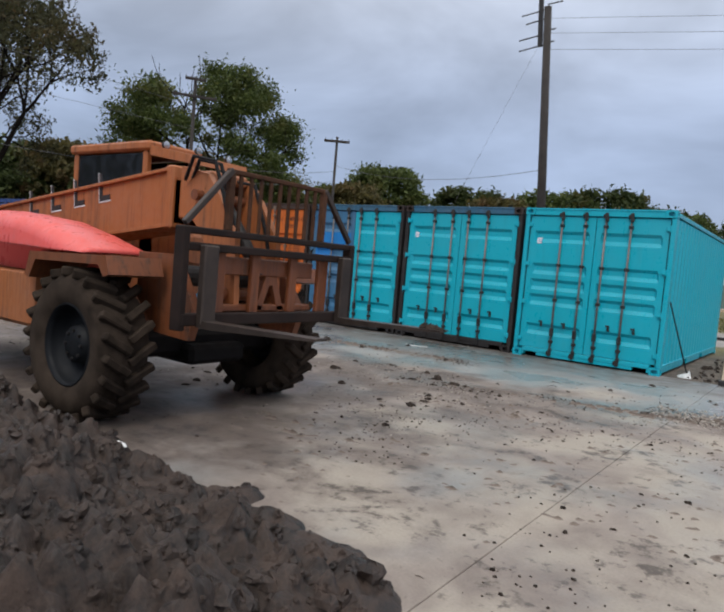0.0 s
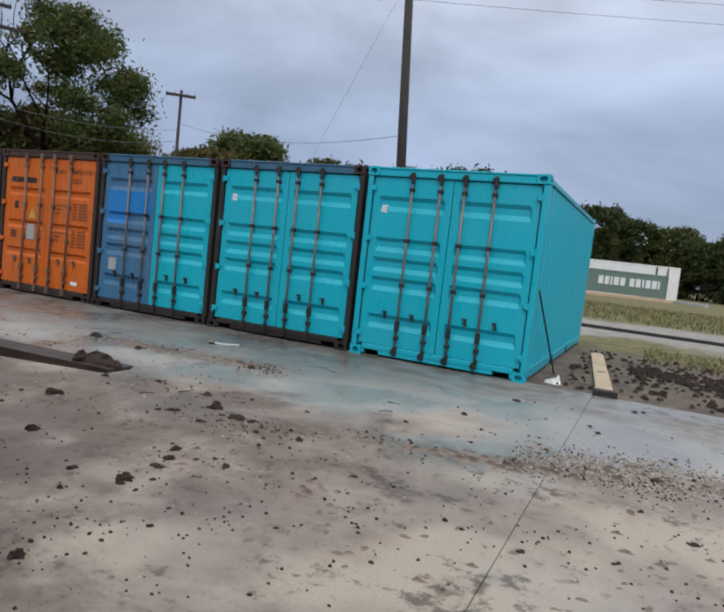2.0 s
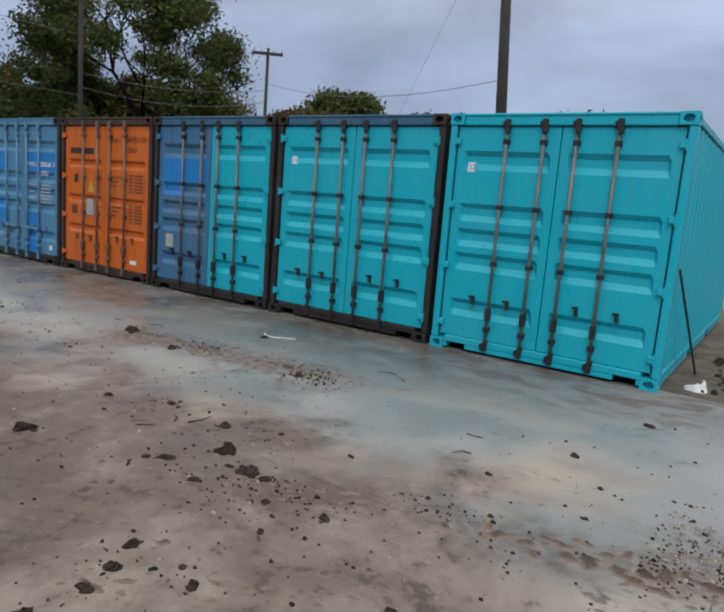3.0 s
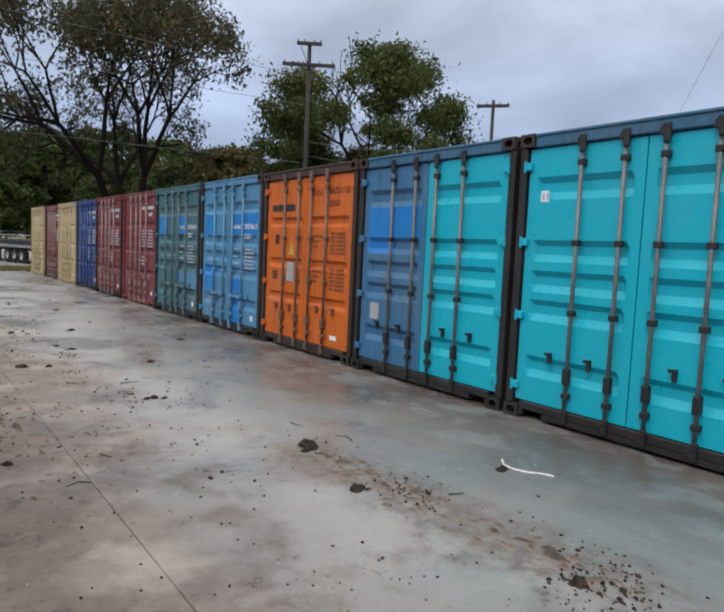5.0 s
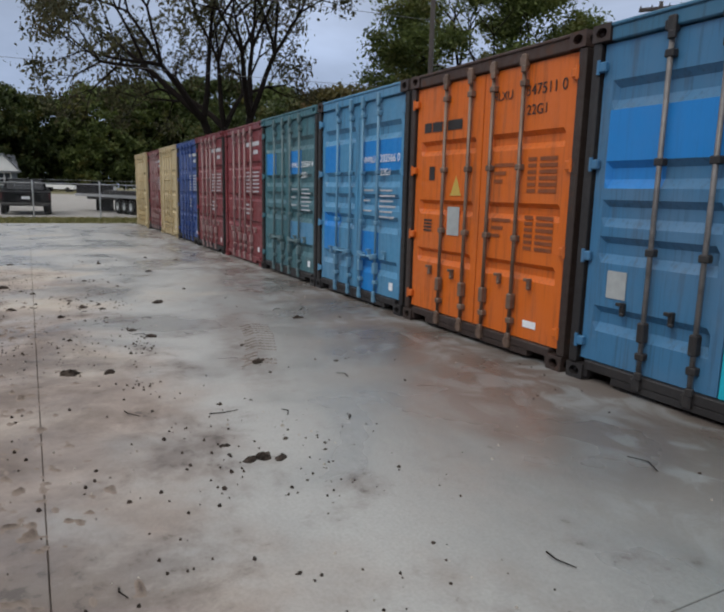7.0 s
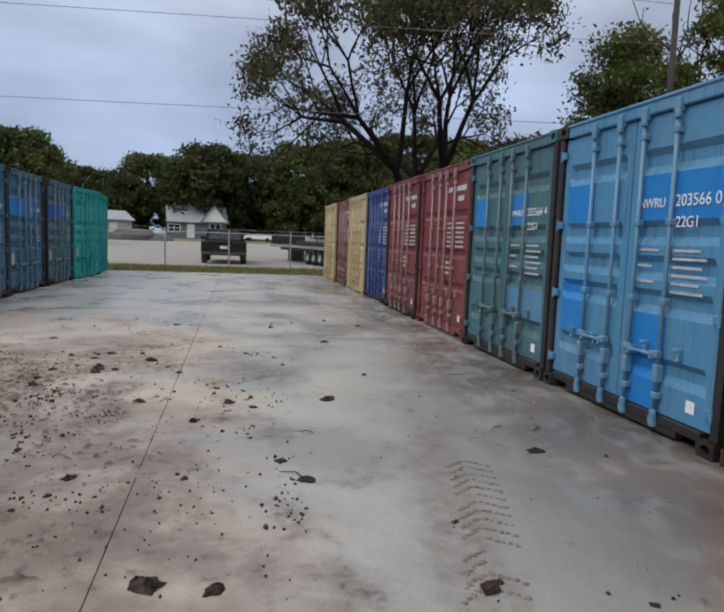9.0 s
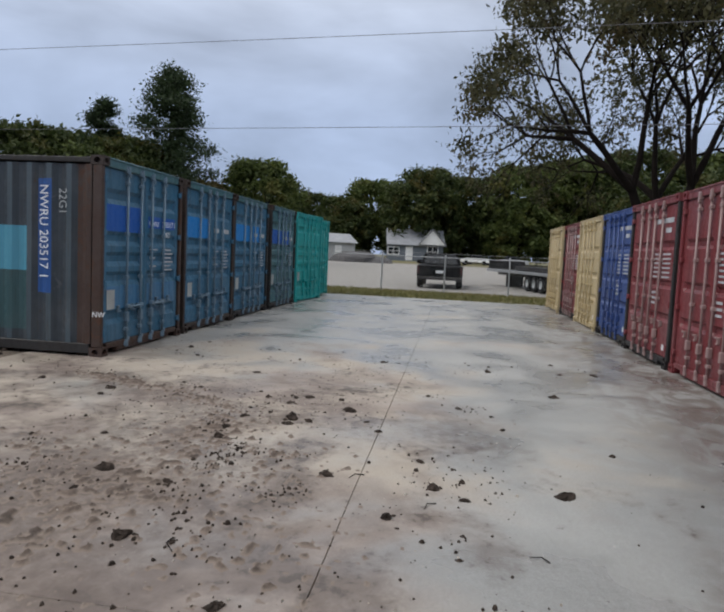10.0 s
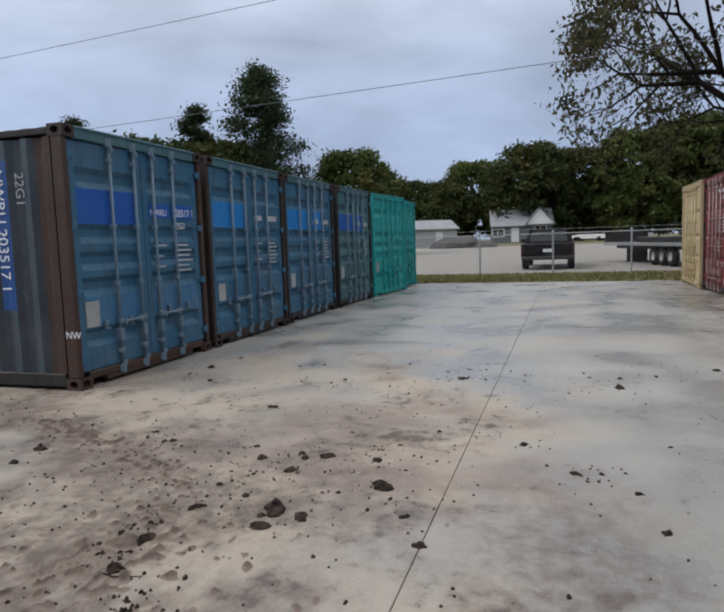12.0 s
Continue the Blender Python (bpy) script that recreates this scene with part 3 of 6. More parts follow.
def keeper(x, z):
    """The small hooked handle retainer on the leaf."""
    b = Build()
    b.box(x - 0.016, x + 0.016, 0.012, 0.052, z - 0.050, z + 0.045, 0.005)
    b.box(x - 0.040, x + 0.010, -0.004, 0.018, z + 0.020, z + 0.046, 0.005)
    b.box(x + 0.004, x + 0.034, -0.004, 0.018, z - 0.050, z - 0.026, 0.005)
    return b


def casting(sx, sy, sz):
    """A corner casting: a block with oblong holes through its outer faces."""
    b = Build()
    w, d, h = 0.162, 0.178, 0.118
    x0, x1 = (-W / 2, -W / 2 + w) if sx < 0 else (W / 2 - w, W / 2)
    y0, y1 = (0, d) if sy < 0 else (D - d, D)
    z0, z1 = (0, h) if sz < 0 else (H - h, H)
    fy, by = (y0, y1) if sy < 0 else (y1, y0)
    ox, ix = (x0, x1) if sx < 0 else (x1, x0)

    def holed(corner, uu, vv, du, dv, inward):
        c = Vector(corner)
        u, v, q = Vector(uu), Vector(vv), Vector(inward)
        mid = c + u * du / 2 + v * dv / 2
        n = 12
        outer, ring = [], []
        for i in range(n):
            a = 2 * math.pi * (i + 0.5) / n
            ca, sa = math.cos(a), math.sin(a)
            k = min(du / 2 / max(abs(ca), 1e-6), dv / 2 / max(abs(sa), 1e-6))
            outer.append(mid + u * ca * k + v * sa * k)
            ring.append(mid + u * ca * 0.040 * (1.25 if du > dv else 1) + v * sa * 0.036)
        deep = [p + q * 0.07 for p in ring]
        o = len(outer)
        fs = [(i, (i + 1) % o, o + (i + 1) % o, o + i) for i in range(o)] + [(o + i, o + (i + 1) % o, 2 * o + (i + 1) % o, 2 * o + i) for i in range(o)] + [tuple(range(2 * o, 3 * o))]
        b.add(outer + ring + deep, fs)
        for cx, cy in ((0, 0), (1, 0), (1, 1), (0, 1)):
            pt = c + u * du * cx + v * dv * cy
            near = sorted(range(o), key=lambda i: (outer[i] - pt).length)[:2]
            b.add([pt, outer[near[0]], outer[near[1]]], [(0, 1, 2)])

    holed((x0, fy, z0), (1, 0, 0), (0, 0, 1), w, h, (0, 1 if sy < 0 else -1, 0))
    holed((ox, y0, z0), (0, 1, 0), (0, 0, 1), d, h, (1 if sx < 0 else -1, 0, 0))
    b.add([(x0, y0, z1), (x1, y0, z1), (x1, y1, z1), (x0, y1, z1)], [(0, 1, 2, 3)])
    b.add([(x0, y0, z0), (x1, y0, z0), (x1, y1, z0), (x0, y1, z0)], [(0, 3, 2, 1)])
    b.add([(ix, y0, z0), (ix, y1, z0), (ix, y1, z1), (ix, y0, z1)], [(0, 1, 2, 3)])
    b.add([(x0, by, z0), (x1, by, z0), (x1, by, z1), (x0, by, z1)], [(0, 1, 2, 3)])
    return b


def corrugated(x, out, bands=(), marks=()):
    """A side wall at x with upright trapezoid corrugations. bands: (y0, y1, z0, z1, slot)."""
    b = Build()
    zs = sorted({0.165, 2.475, *[z for q in bands for z in q[2:4]]})
    ys, pitch, y = [], 0.278, 0.16
    while y < D - 0.16 - pitch:
        ys += [(y, 0), (y + 0.07, 0), (y + 0.138, 1), (y + 0.208, 1)]
        y += pitch
    ys += [(y, 0), (D - 0.15, 0)]
    n = len(zs)
    vs = [(x - out * 0.036 * k, yy, z) for yy, k in ys for z in zs]
    b.v = vs
    for i in range(len(ys) - 1):
        for j in range(n - 1):
            cy, cz = (ys[i][0] + ys[i + 1][0]) / 2, (zs[j] + zs[j + 1]) / 2
            # slot 5 puts the relief's light and dark stripes into the colour
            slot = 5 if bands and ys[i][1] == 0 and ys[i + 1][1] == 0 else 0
            for y0, y1, z0, z1, s in bands:
                if y0 <= cy <= y1 and z0 <= cz <= z1:
                    slot = s
            b.f.append((i * n + j, (i + 1) * n + j, (i + 1) * n + j + 1, i * n + j + 1))
            b.m.append(slot)
    return b


SHARED = {}


def shared(key, build, mats, smooth=False):
    """Alike parts of different boxes share one mesh."""
    if key not in SHARED:
        SHARED[key] = build().mesh(key[0], mats, smooth)
    return SHARED[key]


def container(label, m, frame_mat, left, right, side, rod=None, ribs=RIBS_FIVE, left_patches=(), right_patches=(), patch_mats=(), header=None, posts=None,
              levers=False, bands=(), band_mats=(), sill=None, caps=None):
    """A 20 ft box, doors at local y = 0 facing -y; the thing's foot is at the middle of the door end."""
    box = thing("shipping_container", label, "shipping container", m, group="containers in the yard")
    fm, hm, pm, sm, rm = frame_mat, header or frame_mat, posts or frame_mat, sill or posts or frame_mat, rod or RODSTEEL
    for sx in (-1, 1):
        xo, xi = sx * W / 2, sx * (W / 2 - 0.075)
        part("corner_post", shared(("corner_post", sx, pm.name), lambda: Build().box(min(xo, xi), max(xo, xi), 0.012, 0.150, 0.118, H - 0.118, 0.012)
             .box(min(xi, xi - sx * 0.03), max(xi, xi - sx * 0.03), 0.105, 0.150, 0.118, H - 0.118), pm), None, box)
        part("corner_post", shared(("rear_post", sx, fm.name), lambda: Build().box(min(xo, xi), max(xo, xi), D - 0.150, D - 0.012, 0.118, H - 0.118, 0.012), fm), None, box)
        part("top_rail", shared(("top_rail", sx, fm.name), lambda: Build().box(min(xo, xo - sx * 0.06), max(xo, xo - sx * 0.06), 0.178, D - 0.178, H - 0.095, H - 0.028, 0.008), fm), None, box)
        part("bottom_rail", shared(("bottom_rail", sx, fm.name), lambda: Build().box(min(xo, xo - sx * 0.06), max(xo, xo - sx * 0.06), 0.178, 1.95, 0.035, 0.165, 0.008)
             .box(min(xo, xo - sx * 0.06), max(xo, xo - sx * 0.06), 2.31, 3.75, 0.035, 0.165, 0.008).box(min(xo, xo - sx * 0.06), max(xo, xo - sx * 0.06), 4.11, D - 0.178, 0.035, 0.165, 0.008)
             .box(min(xo, xo - sx * 0.06), max(xo, xo - sx * 0.06), 1.95, 2.31, 0.135, 0.165).box(min(xo, xo - sx * 0.06), max(xo, xo - sx * 0.06), 3.75, 4.11, 0.135, 0.165), fm), None, box)
        for sy in (-1, 1):
            for sz in (-1, 1):
                cm = (caps or hm if sz > 0 else sm) if sy < 0 else fm
                part("corner_casting", shared(("corner_casting", sx, sy, sz, cm.name), lambda: casting(sx, sy, sz), cm), None, box)
        special = bool(bands) and sx == bands[0][0]
        key = ("side_wall", sx, side.name, str(bands) if special else "")
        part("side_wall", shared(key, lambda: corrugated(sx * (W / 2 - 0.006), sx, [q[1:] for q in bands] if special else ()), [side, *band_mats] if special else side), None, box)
    part("top_header", shared(("top_header", hm.name), lambda: Build().box(-W / 2 + 0.162, W / 2 - 0.162, 0.014, 0.120, H - 0.125, H - 0.012, 0.01)
         .box(-W / 2 + 0.162, W / 2 - 0.162, 0.0, 0.10, H - 0.030, H - 0.004, 0.006), hm), None, box)
    part("bottom_sill", shared(("bottom_sill", sm.name), lambda: Build().box(-W / 2 + 0.162, W / 2 - 0.162, 0.014, 0.110, 0.085, 0.158, 0.008)
         .box(-0.80, 0.80, 0.020, 0.100, 0.030, 0.085, 0.006).box(-W / 2 + 0.162, -W / 2 + 0.20, 0.02, 0.1, 0.03, 0.085).box(W / 2 - 0.20, W / 2 - 0.162, 0.02, 0.1, 0.03, 0.085), sm), None, box)

    def roof_mesh():
        b = Build()
        ys, y = [], 0.12
        while y < D - 0.2:
            ys += [(y, 0), (y + 0.06, 0), (y + 0.10, 1), (y + 0.16, 1)]
            y += 0.21
        ys.append((D - 0.02, 0))
        vs = [(x, yy, H - 0.030 + 0.012 * k) for yy, k in ys for x in (-W / 2 + 0.03, W / 2 - 0.03)]
        return b.add(vs, [(2 * i, 2 * i + 1, 2 * i + 3, 2 * i + 2) for i in range(len(ys) - 1)])

    part("roof", shared(("roof", side.name), roof_mesh, side), None, box)
    part("rear_wall", shared(("rear_wall", side.name), lambda: Build().box(-W / 2 + 0.076, W / 2 - 0.076, D - 0.07, D - 0.03, 0.12, H - 0.03), side), None, box)
    part("floor", shared(("floor",), lambda: Build().box(-W / 2 + 0.076, W / 2 - 0.076, 0.16, D - 0.08, 0.10, 0.155), DARKSTEEL), None, box)
    for s, mat, patches in ((-1, left, left_patches), (1, right, right_patches)):
        leaf = part("door", shared(("door", s, mat.name, ribs, str(patches), str([q.name for q in patch_mats])), lambda: door_leaf(s, ribs, patches), [mat, *patch_mats]), None, box)
        part("door_gasket", shared(("door_gasket", s), lambda: Build().box(min(s * 1.127, s * 1.137), max(s * 1.127, s * 1.137), 0.055, 0.10, DOOR_Z0, DOOR_Z1), RUBBER), None, leaf)
        for x in (s * 0.165, s * 0.56):
            part("lock_rod", shared(("lock_rod", x, rm.name), lambda: lock_rod(x), rm, True), None, leaf)
            gm = DARKSTEEL if rm is RODSTEEL else rm
            for z, nm, make in ((0.30, "rod_guide", rod_guide), (1.02, "rod_guide", rod_guide), (1.62, "rod_guide", rod_guide), (2.30, "rod_guide", rod_guide), (0.47, "handle_hub", rod_hub)):
                part(nm, shared((nm, gm.name), make, gm), None, leaf).location = (x, 0, z)
            part("rod_cam", shared(("rod_cam", 1, gm.name), lambda: rod_cam(1), gm), None, leaf).location = (x, 0, 0.105)
            part("rod_cam", shared(("rod_cam", -1, gm.name), lambda: rod_cam(-1), gm), None, leaf).location = (x, 0, 2.478)
            part("handle_keeper", shared(("handle_keeper", x, gm.name), lambda: keeper(x + s * 0.20, 0.60 + 0.05 * (x > 0)), gm), None, leaf)
            if levers:
                part("lever_handle", shared(("lever_handle", x, rm.name), lambda: lever_handle(x, s if abs(x) < 0.3 else -s), rm), None, leaf)
        for z in (0.30, 0.95, 1.62, 2.30):
            part("hinge", shared(("hinge", s, z, mat.name), lambda: Build().box(min(s * 1.085, s * 1.165), max(s * 1.085, s * 1.165), 0.006, 0.050, z - 0.035, z + 0.035, 0.008)
                 .tube((s * 1.150, 0.012, z - 0.05), (s * 1.150, 0.012, z + 0.05), 0.014, n=8), mat), None, leaf)
    return box


def bars(rows, x0, z0, dz, hgt, y, parent, material, name="lettering"):
    """Unreadable small print as bars: each row gives its stretches (start, length)."""
    for i, row in enumerate(rows):
        for a, l in row:
            me = shared(("bar", round(l, 3), hgt, material.name), lambda: Build().box(0, l, 0, 0.002, -hgt, 0), material)
            part(name, me, None, parent).location = (x0 + a, y, z0 - i * dz)


FACE = 0.046
RIGHT_X0, RIGHT_Y, STEP = -1.75, 11.975, 2.5
LEFT_X0, LEFT_Y, LEFT_STEP = -17.03, 4.36, 2.57


def right_spot(k, dy=0.0, turn=0.0):
    """The k-th box of the row whose doors face the lane from the far side."""
    return pose(RIGHT_X0 - STEP * (k - 0.5), RIGHT_Y + dy, 0, 0, 0, turn)


def left_spot(k, dy=0.0, turn=0.0):
    return pose(LEFT_X0 - LEFT_STEP * (k - 0.5), LEFT_Y - dy, 0, 0, 0, 180 + turn)


def stickers(box, text, x=-0.98, z=1.98):
    b = part("number_sticker", Build().box(x, x + 0.085, FACE - 0.002, FACE, z, z + 0.10, 0), WHITE, box, "small white number sticker")
    lettering(text, 0.085, pose(x + 0.008, FACE - 0.004, z + 0.02), BLUE_DEEP, b)


def id_code(box, letters, number, kind, material, z=1.93, x=0.12):
    lettering(letters, 0.105, pose(x, FACE - 0.003, z), material, box)
    lettering(number, 0.125, pose(x + 0.44, FACE - 0.003, z), material, box)
    lettering(kind, 0.115, pose(x + 0.46, FACE - 0.003, z - 0.155), material, box)


SMALL = [[(0.0, 0.26), (0.42, 0.30)], [(0.42, 0.36)], [(0.0, 0.18), (0.42, 0.32)], [(0.42, 0.38)], [(0.0, 0.22), (0.42, 0.30)], [(0.42, 0.35)]]

c = container("freshly painted teal container at the row's open end", right_spot(1), TEAL, TEAL, TEAL, TEAL)
stickers(c, "12")
c = container("freshly painted teal doors in a dark rusty frame", right_spot(2), DARKSTEEL, TEAL, TEAL, BLUE_OLD, sill=DARKSTEEL, header=BLUE_OLD, caps=RUST_DARK)
stickers(c, "11")
c = container("weathered blue container with one door repainted teal", right_spot(3), BLUE_OLD, BLUE_MID, TEAL, BLUE_OLD, posts=DARKSTEEL, caps=RUST_DARK,
              left_patches=((4, None, 1), (5, 0, 1)), patch_mats=(BLUE_NEW,))
part("data_plate", Build().box(-0.93, -0.76, FACE - 0.004, FACE, 0.66, 0.86, 0.0), DECAL, c, "grey metal data plate")
FADED = plain("faded_brown_print", (0.20, 0.055, 0.016), rough=0.7, vary=0.3, scale=25)
c = container("orange container with rusty brown posts and dark lettering", right_spot(4), RUST_DARK, ORANGE, ORANGE, ORANGE, ribs=RIBS_THREE, header=RUST, posts=RUST_DARK,
              rod=plain("greased_rod_steel", (0.17, 0.115, 0.085), rough=0.5, metal=0.4, vary=0.4, scale=20))
id_code(c, "HLXU", "347511 0", "22G1", BLACK, z=2.20)
bars([[(0.0, 0.13), (0.15, 0.17), (0.34, 0.05), (0.42, 0.24)]], -0.98, 2.10, 0.2, 0.095, FACE - 0.003, c, BLACK, "shipping_line_name")
for z in (1.70, 1.22):
    bars([[(0.0, 0.26)], [(0.0, 0.16)], [(0.0, 0.12)]], 0.20, z - 0.04, 0.07, 0.03, FACE - 0.003, c, FADED)
    bars([[(0.44, 0.10), (0.58, 0.20)]] * 6, 0.20, z, 0.052, 0.030, FACE - 0.003, c, FADED)
part("data_plate", Build().box(-0.50, -0.30, FACE - 0.004, FACE, 0.98, 1.26), DECAL, c, "blank grey metal plate")
part("warning_triangle", Build().prism([(-0.47, 1.37), (-0.29, 1.37), (-0.38, 1.56)], FACE - 0.003, FACE), YELLOW, c, "yellow warning triangle sticker")
part("class_mark", Build().box(-0.86, -0.76, FACE - 0.003, FACE, 1.52, 1.66), BLACK, c, "small black square mark")
bars([[(0, 0.15)]] * 4, -0.93, 1.12, 0.035, 0.02, FACE - 0.003, c, BLACK)
bars([[(0, 0.16)]], 0.70, 0.33, 0.1, 0.06, FACE - 0.003, c, WHITE, "label_sticker")
c = container("sky-blue container with bright blue patches and white lettering", right_spot(5), DARKSTEEL, BLUE_SKY, BLUE_SKY, BLUE_SKY, header=BLUE_SKY, levers=True, rod=ROD_SKY, caps=RUST_DARK,
              left_patches=((4, 0, 1), (9, 0, 1), (10, 0, 1)), right_patches=((4, None, 1), (10, 0, 1), (11, 0, 1), (12, 0, 1)), patch_mats=(BLUE_NEW,))
id_code(c, "NWRU", "203566 0", "22G1", WHITE, z=1.74)
bars(SMALL, 0.16, 1.42, 0.062, 0.020, FACE - 0.003, c, PALE_PRINT)
bars([[(0, 0.09)]], 0.86, 0.34, 0.1, 0.09, FACE - 0.003, c, WHITE, "label_sticker")
c = container("grey-green container with a bright blue patch and white lettering", right_spot(6), GREYGREEN, GREYGREEN, GREYGREEN, GREYGREEN, posts=DARKSTEEL, levers=True, rod=ROD_GREEN,
              left_patches=((4, 0, 1),), right_patches=((4, 0, 1), (10, None, 2)), patch_mats=(BLUE_NEW, BLUE_SKY))
id_code(c, "NWRU", "203564 4", "22G1", WHITE, z=1.74)
bars(SMALL, 0.16, 1.42, 0.062, 0.020, FACE - 0.003, c, PALE_PRINT)
bars([[(0, 0.09)]], 0.86, 0.34, 0.1, 0.09, FACE - 0.003, c, WHITE, "label_sticker")
for k, colour, words, dy in ((7, MAROON, "maroon container with pale lettering on its doors", 0.03), (8, MAROON, "maroon container with pale lettering beside a navy one", 0.0),
                             (9, BLUE_NAVY, "navy blue container with rows of white lettering", 0.05), (10, TAN, "tan container between a navy and a maroon one", 0.02),
                             (11, MAROON, "maroon container between two tan ones", 0.06), (12, TAN, "tan container at the row's far end", 0.0)):
    c = container(words, right_spot(k, dy), colour if colour is not TAN else TAN, colour, colour, colour, ribs=RIBS_THREE, rod=ROD_PALE if colour is MAROON else colour, posts=DARKSTEEL if k in (8, 9, 11) else colour)
    pale = PALE_PRINT
    if colour is not TAN:
        bars([[(0.0, 0.20), (0.34, 0.46)], [(0.46, 0.26)]], 0.16, 2.26, 0.15, 0.075, FACE - 0.003, c, pale)
        bars([[(0.0, 0.22), (0.42, 0.36)]] * 6, 0.16, 1.72, 0.07, 0.026, FACE - 0.003, c, pale)
        bars([[(0.0, 0.2)], [(0.0, 0.2)], [(0.0, 0.2)]], 0.16, 1.12, 0.08, 0.035, FACE - 0.003, c, pale)
    bars([[(0, 0.09)]], 0.86, 0.34, 0.1, 0.09, FACE - 0.003, c, WHITE, "label_sticker")

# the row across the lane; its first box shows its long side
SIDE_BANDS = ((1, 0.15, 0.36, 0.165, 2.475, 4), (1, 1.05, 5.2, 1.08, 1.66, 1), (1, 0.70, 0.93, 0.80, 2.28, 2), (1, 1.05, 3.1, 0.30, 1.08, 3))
SIDE_MATS = (SIDE_BAND, SIDE_STRIP, TEAL_DIM, RUST, SIDE_RIDGE_LIT)
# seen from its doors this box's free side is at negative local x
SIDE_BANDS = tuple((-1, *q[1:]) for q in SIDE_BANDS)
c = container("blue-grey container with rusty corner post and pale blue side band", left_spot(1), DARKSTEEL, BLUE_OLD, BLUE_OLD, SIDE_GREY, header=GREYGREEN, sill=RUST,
              posts=RUST, caps=RUST_DARK, rod=ROD_BLUE, levers=True, left_patches=((4, None, 1), (10, None, 2)), right_patches=((10, None, 2),), patch_mats=(BLUE_DEEP, BLUE_MID), bands=SIDE_BANDS, band_mats=SIDE_MATS)
bars([[(0.0, 0.40), (0.44, 0.46)]], 0.10, 1.90, 0.2, 0.17, FACE - 0.0025, c, BLUE_DEEP, "code_patch")
id_code(c, "NWRU", "203517 1", "22G1", WHITE, z=1.76)
bars(SMALL, 0.16, 1.42, 0.062, 0.020, FACE - 0.003, c, PALE_PRINT)
part("data_plate", Build().box(-1.03, -0.83, FACE - 0.006, FACE, 0.60, 0.86, 0), DECAL, c, "grey metal data plate with a pale rim")
# upright codes on the long side, reading downwards
lettering("NWRU 203517 1", 0.17, pose(-W / 2 - 0.004, 0.87, 2.20, 0, 0, -90) @ pose(0, 0, 0, 0, 90), WHITE, c)
lettering("22G1", 0.15, pose(-W / 2 - 0.004, 0.60, 2.16, 0, 0, -90) @ pose(0, 0, 0, 0, 90), DECAL, c)
lettering("NW", 0.10, pose(-W / 2 - 0.003, 0.135, 0.52, 0, 0, -90), WHITE, c, "chalk_mark")
for k, colour, extra, words, dy, turn in ((2, BLUE_OLD, BLUE_NEW, "weathered blue container with a pale blue patch on each door", 0.0, 0.0), (3, BLUE_OLD, BLUE_NEW, "weathered blue container with dark rod gear", 0.04, 0.0),
                                          (4, GREYGREEN, BLUE_DEEP, "dull grey-blue container with a blue patch", 0.0, 0.0), (5, TEAL_OLD, TEAL_OLD, "sea-green container set askew beside a grey-blue one", -0.12, -5.0),
                                          (6, TEAL_OLD, TEAL_OLD, "sea-green container at the row's far end", 0.05, 0.0)):
    c = container(words, left_spot(k, dy, turn), colour if k > 4 else DARKSTEEL, colour, colour, colour, header=colour if k > 4 else GREYGREEN, posts=colour if k > 4 else RUST_DARK if k == 2 else DARKSTEEL, caps=colour if k > 4 else RUST_DARK, rod=colour if k > 4 else ROD_BLUE, levers=True,
                  left_patches=((4, None, 1),), right_patches=((4, 0, 1),) if k > 2 else (), patch_mats=(extra,))
    if k < 5:
        bars([[(0.0, 0.26), (0.42, 0.38)]], 0.16, 1.84, 0.2, 0.08, FACE - 0.003, c, PALE_PRINT)
        bars(SMALL, 0.16, 1.42, 0.062, 0.020, FACE - 0.003, c, PALE_PRINT)
    part("data_plate", Build().box(-1.0, -0.82, FACE - 0.006, FACE, 0.62, 0.86, 0), DECAL, c, "grey metal data plate")


# ---- telehandler ----
def wheel(name, x, y, parent, r=0.655, w=0.46, outward=-1):
    """A big lugged tyre on a dished rim; its axle runs along y."""
    hub = part(name, Build().spin([(0.36, -w * 0.42), (0.42, -w / 2), (r - 0.10, -w / 2), (r - 0.045, -w / 2 + 0.05), (r - 0.035, 0), (r - 0.045, w / 2 - 0.05), (r - 0.10, w / 2), (0.42, w / 2), (0.36, w * 0.42)],
               (0, 0, 0), n=40), TYRE, parent, "mud-caked lugged tyre", True)
    hub.location = (x, y, r)
    n = 22
    for s in (-1, 1):
        me = SHARED.setdefault(("lug", s, w), Build().box(-0.035, 0.035, -w * 0.30, w * 0.30, -0.05, 0.032, 0.012, m=pose(0, s * w * 0.25, r - 0.02) @ pose(0, 0, 0, 0, 0, s * 32)).mesh("lug", TYRE))
        for i in range(n):
            part("lug", me, None, hub).rotation_euler = (0, 2 * math.pi * (i + (0.5 if s > 0 else 0)) / n, 0)
    o = outward
    rim = part("rim", Build().spin([(0.365, o * w * 0.40), (0.345, o * w * 0.44), (0.335, o * w * 0.30), (0.30, o * w * 0.10), (0.17, o * w * 0.06), (0.16, o * w * 0.26), (0.07, o * w * 0.30), (0.001, o * w * 0.30)], (0, 0, 0), n=32), RIM, hub, "", True)
    b = Build()
    for i in range(8):
        a = 2 * math.pi * i / 8
        b.tube((0.12 * math.cos(a), o * w * 0.24, 0.12 * math.sin(a)), (0.12 * math.cos(a), o * w * 0.32, 0.12 * math.sin(a)), 0.014, n=6)
    part("wheel_nuts", b, DARKSTEEL, hub)
    return hub


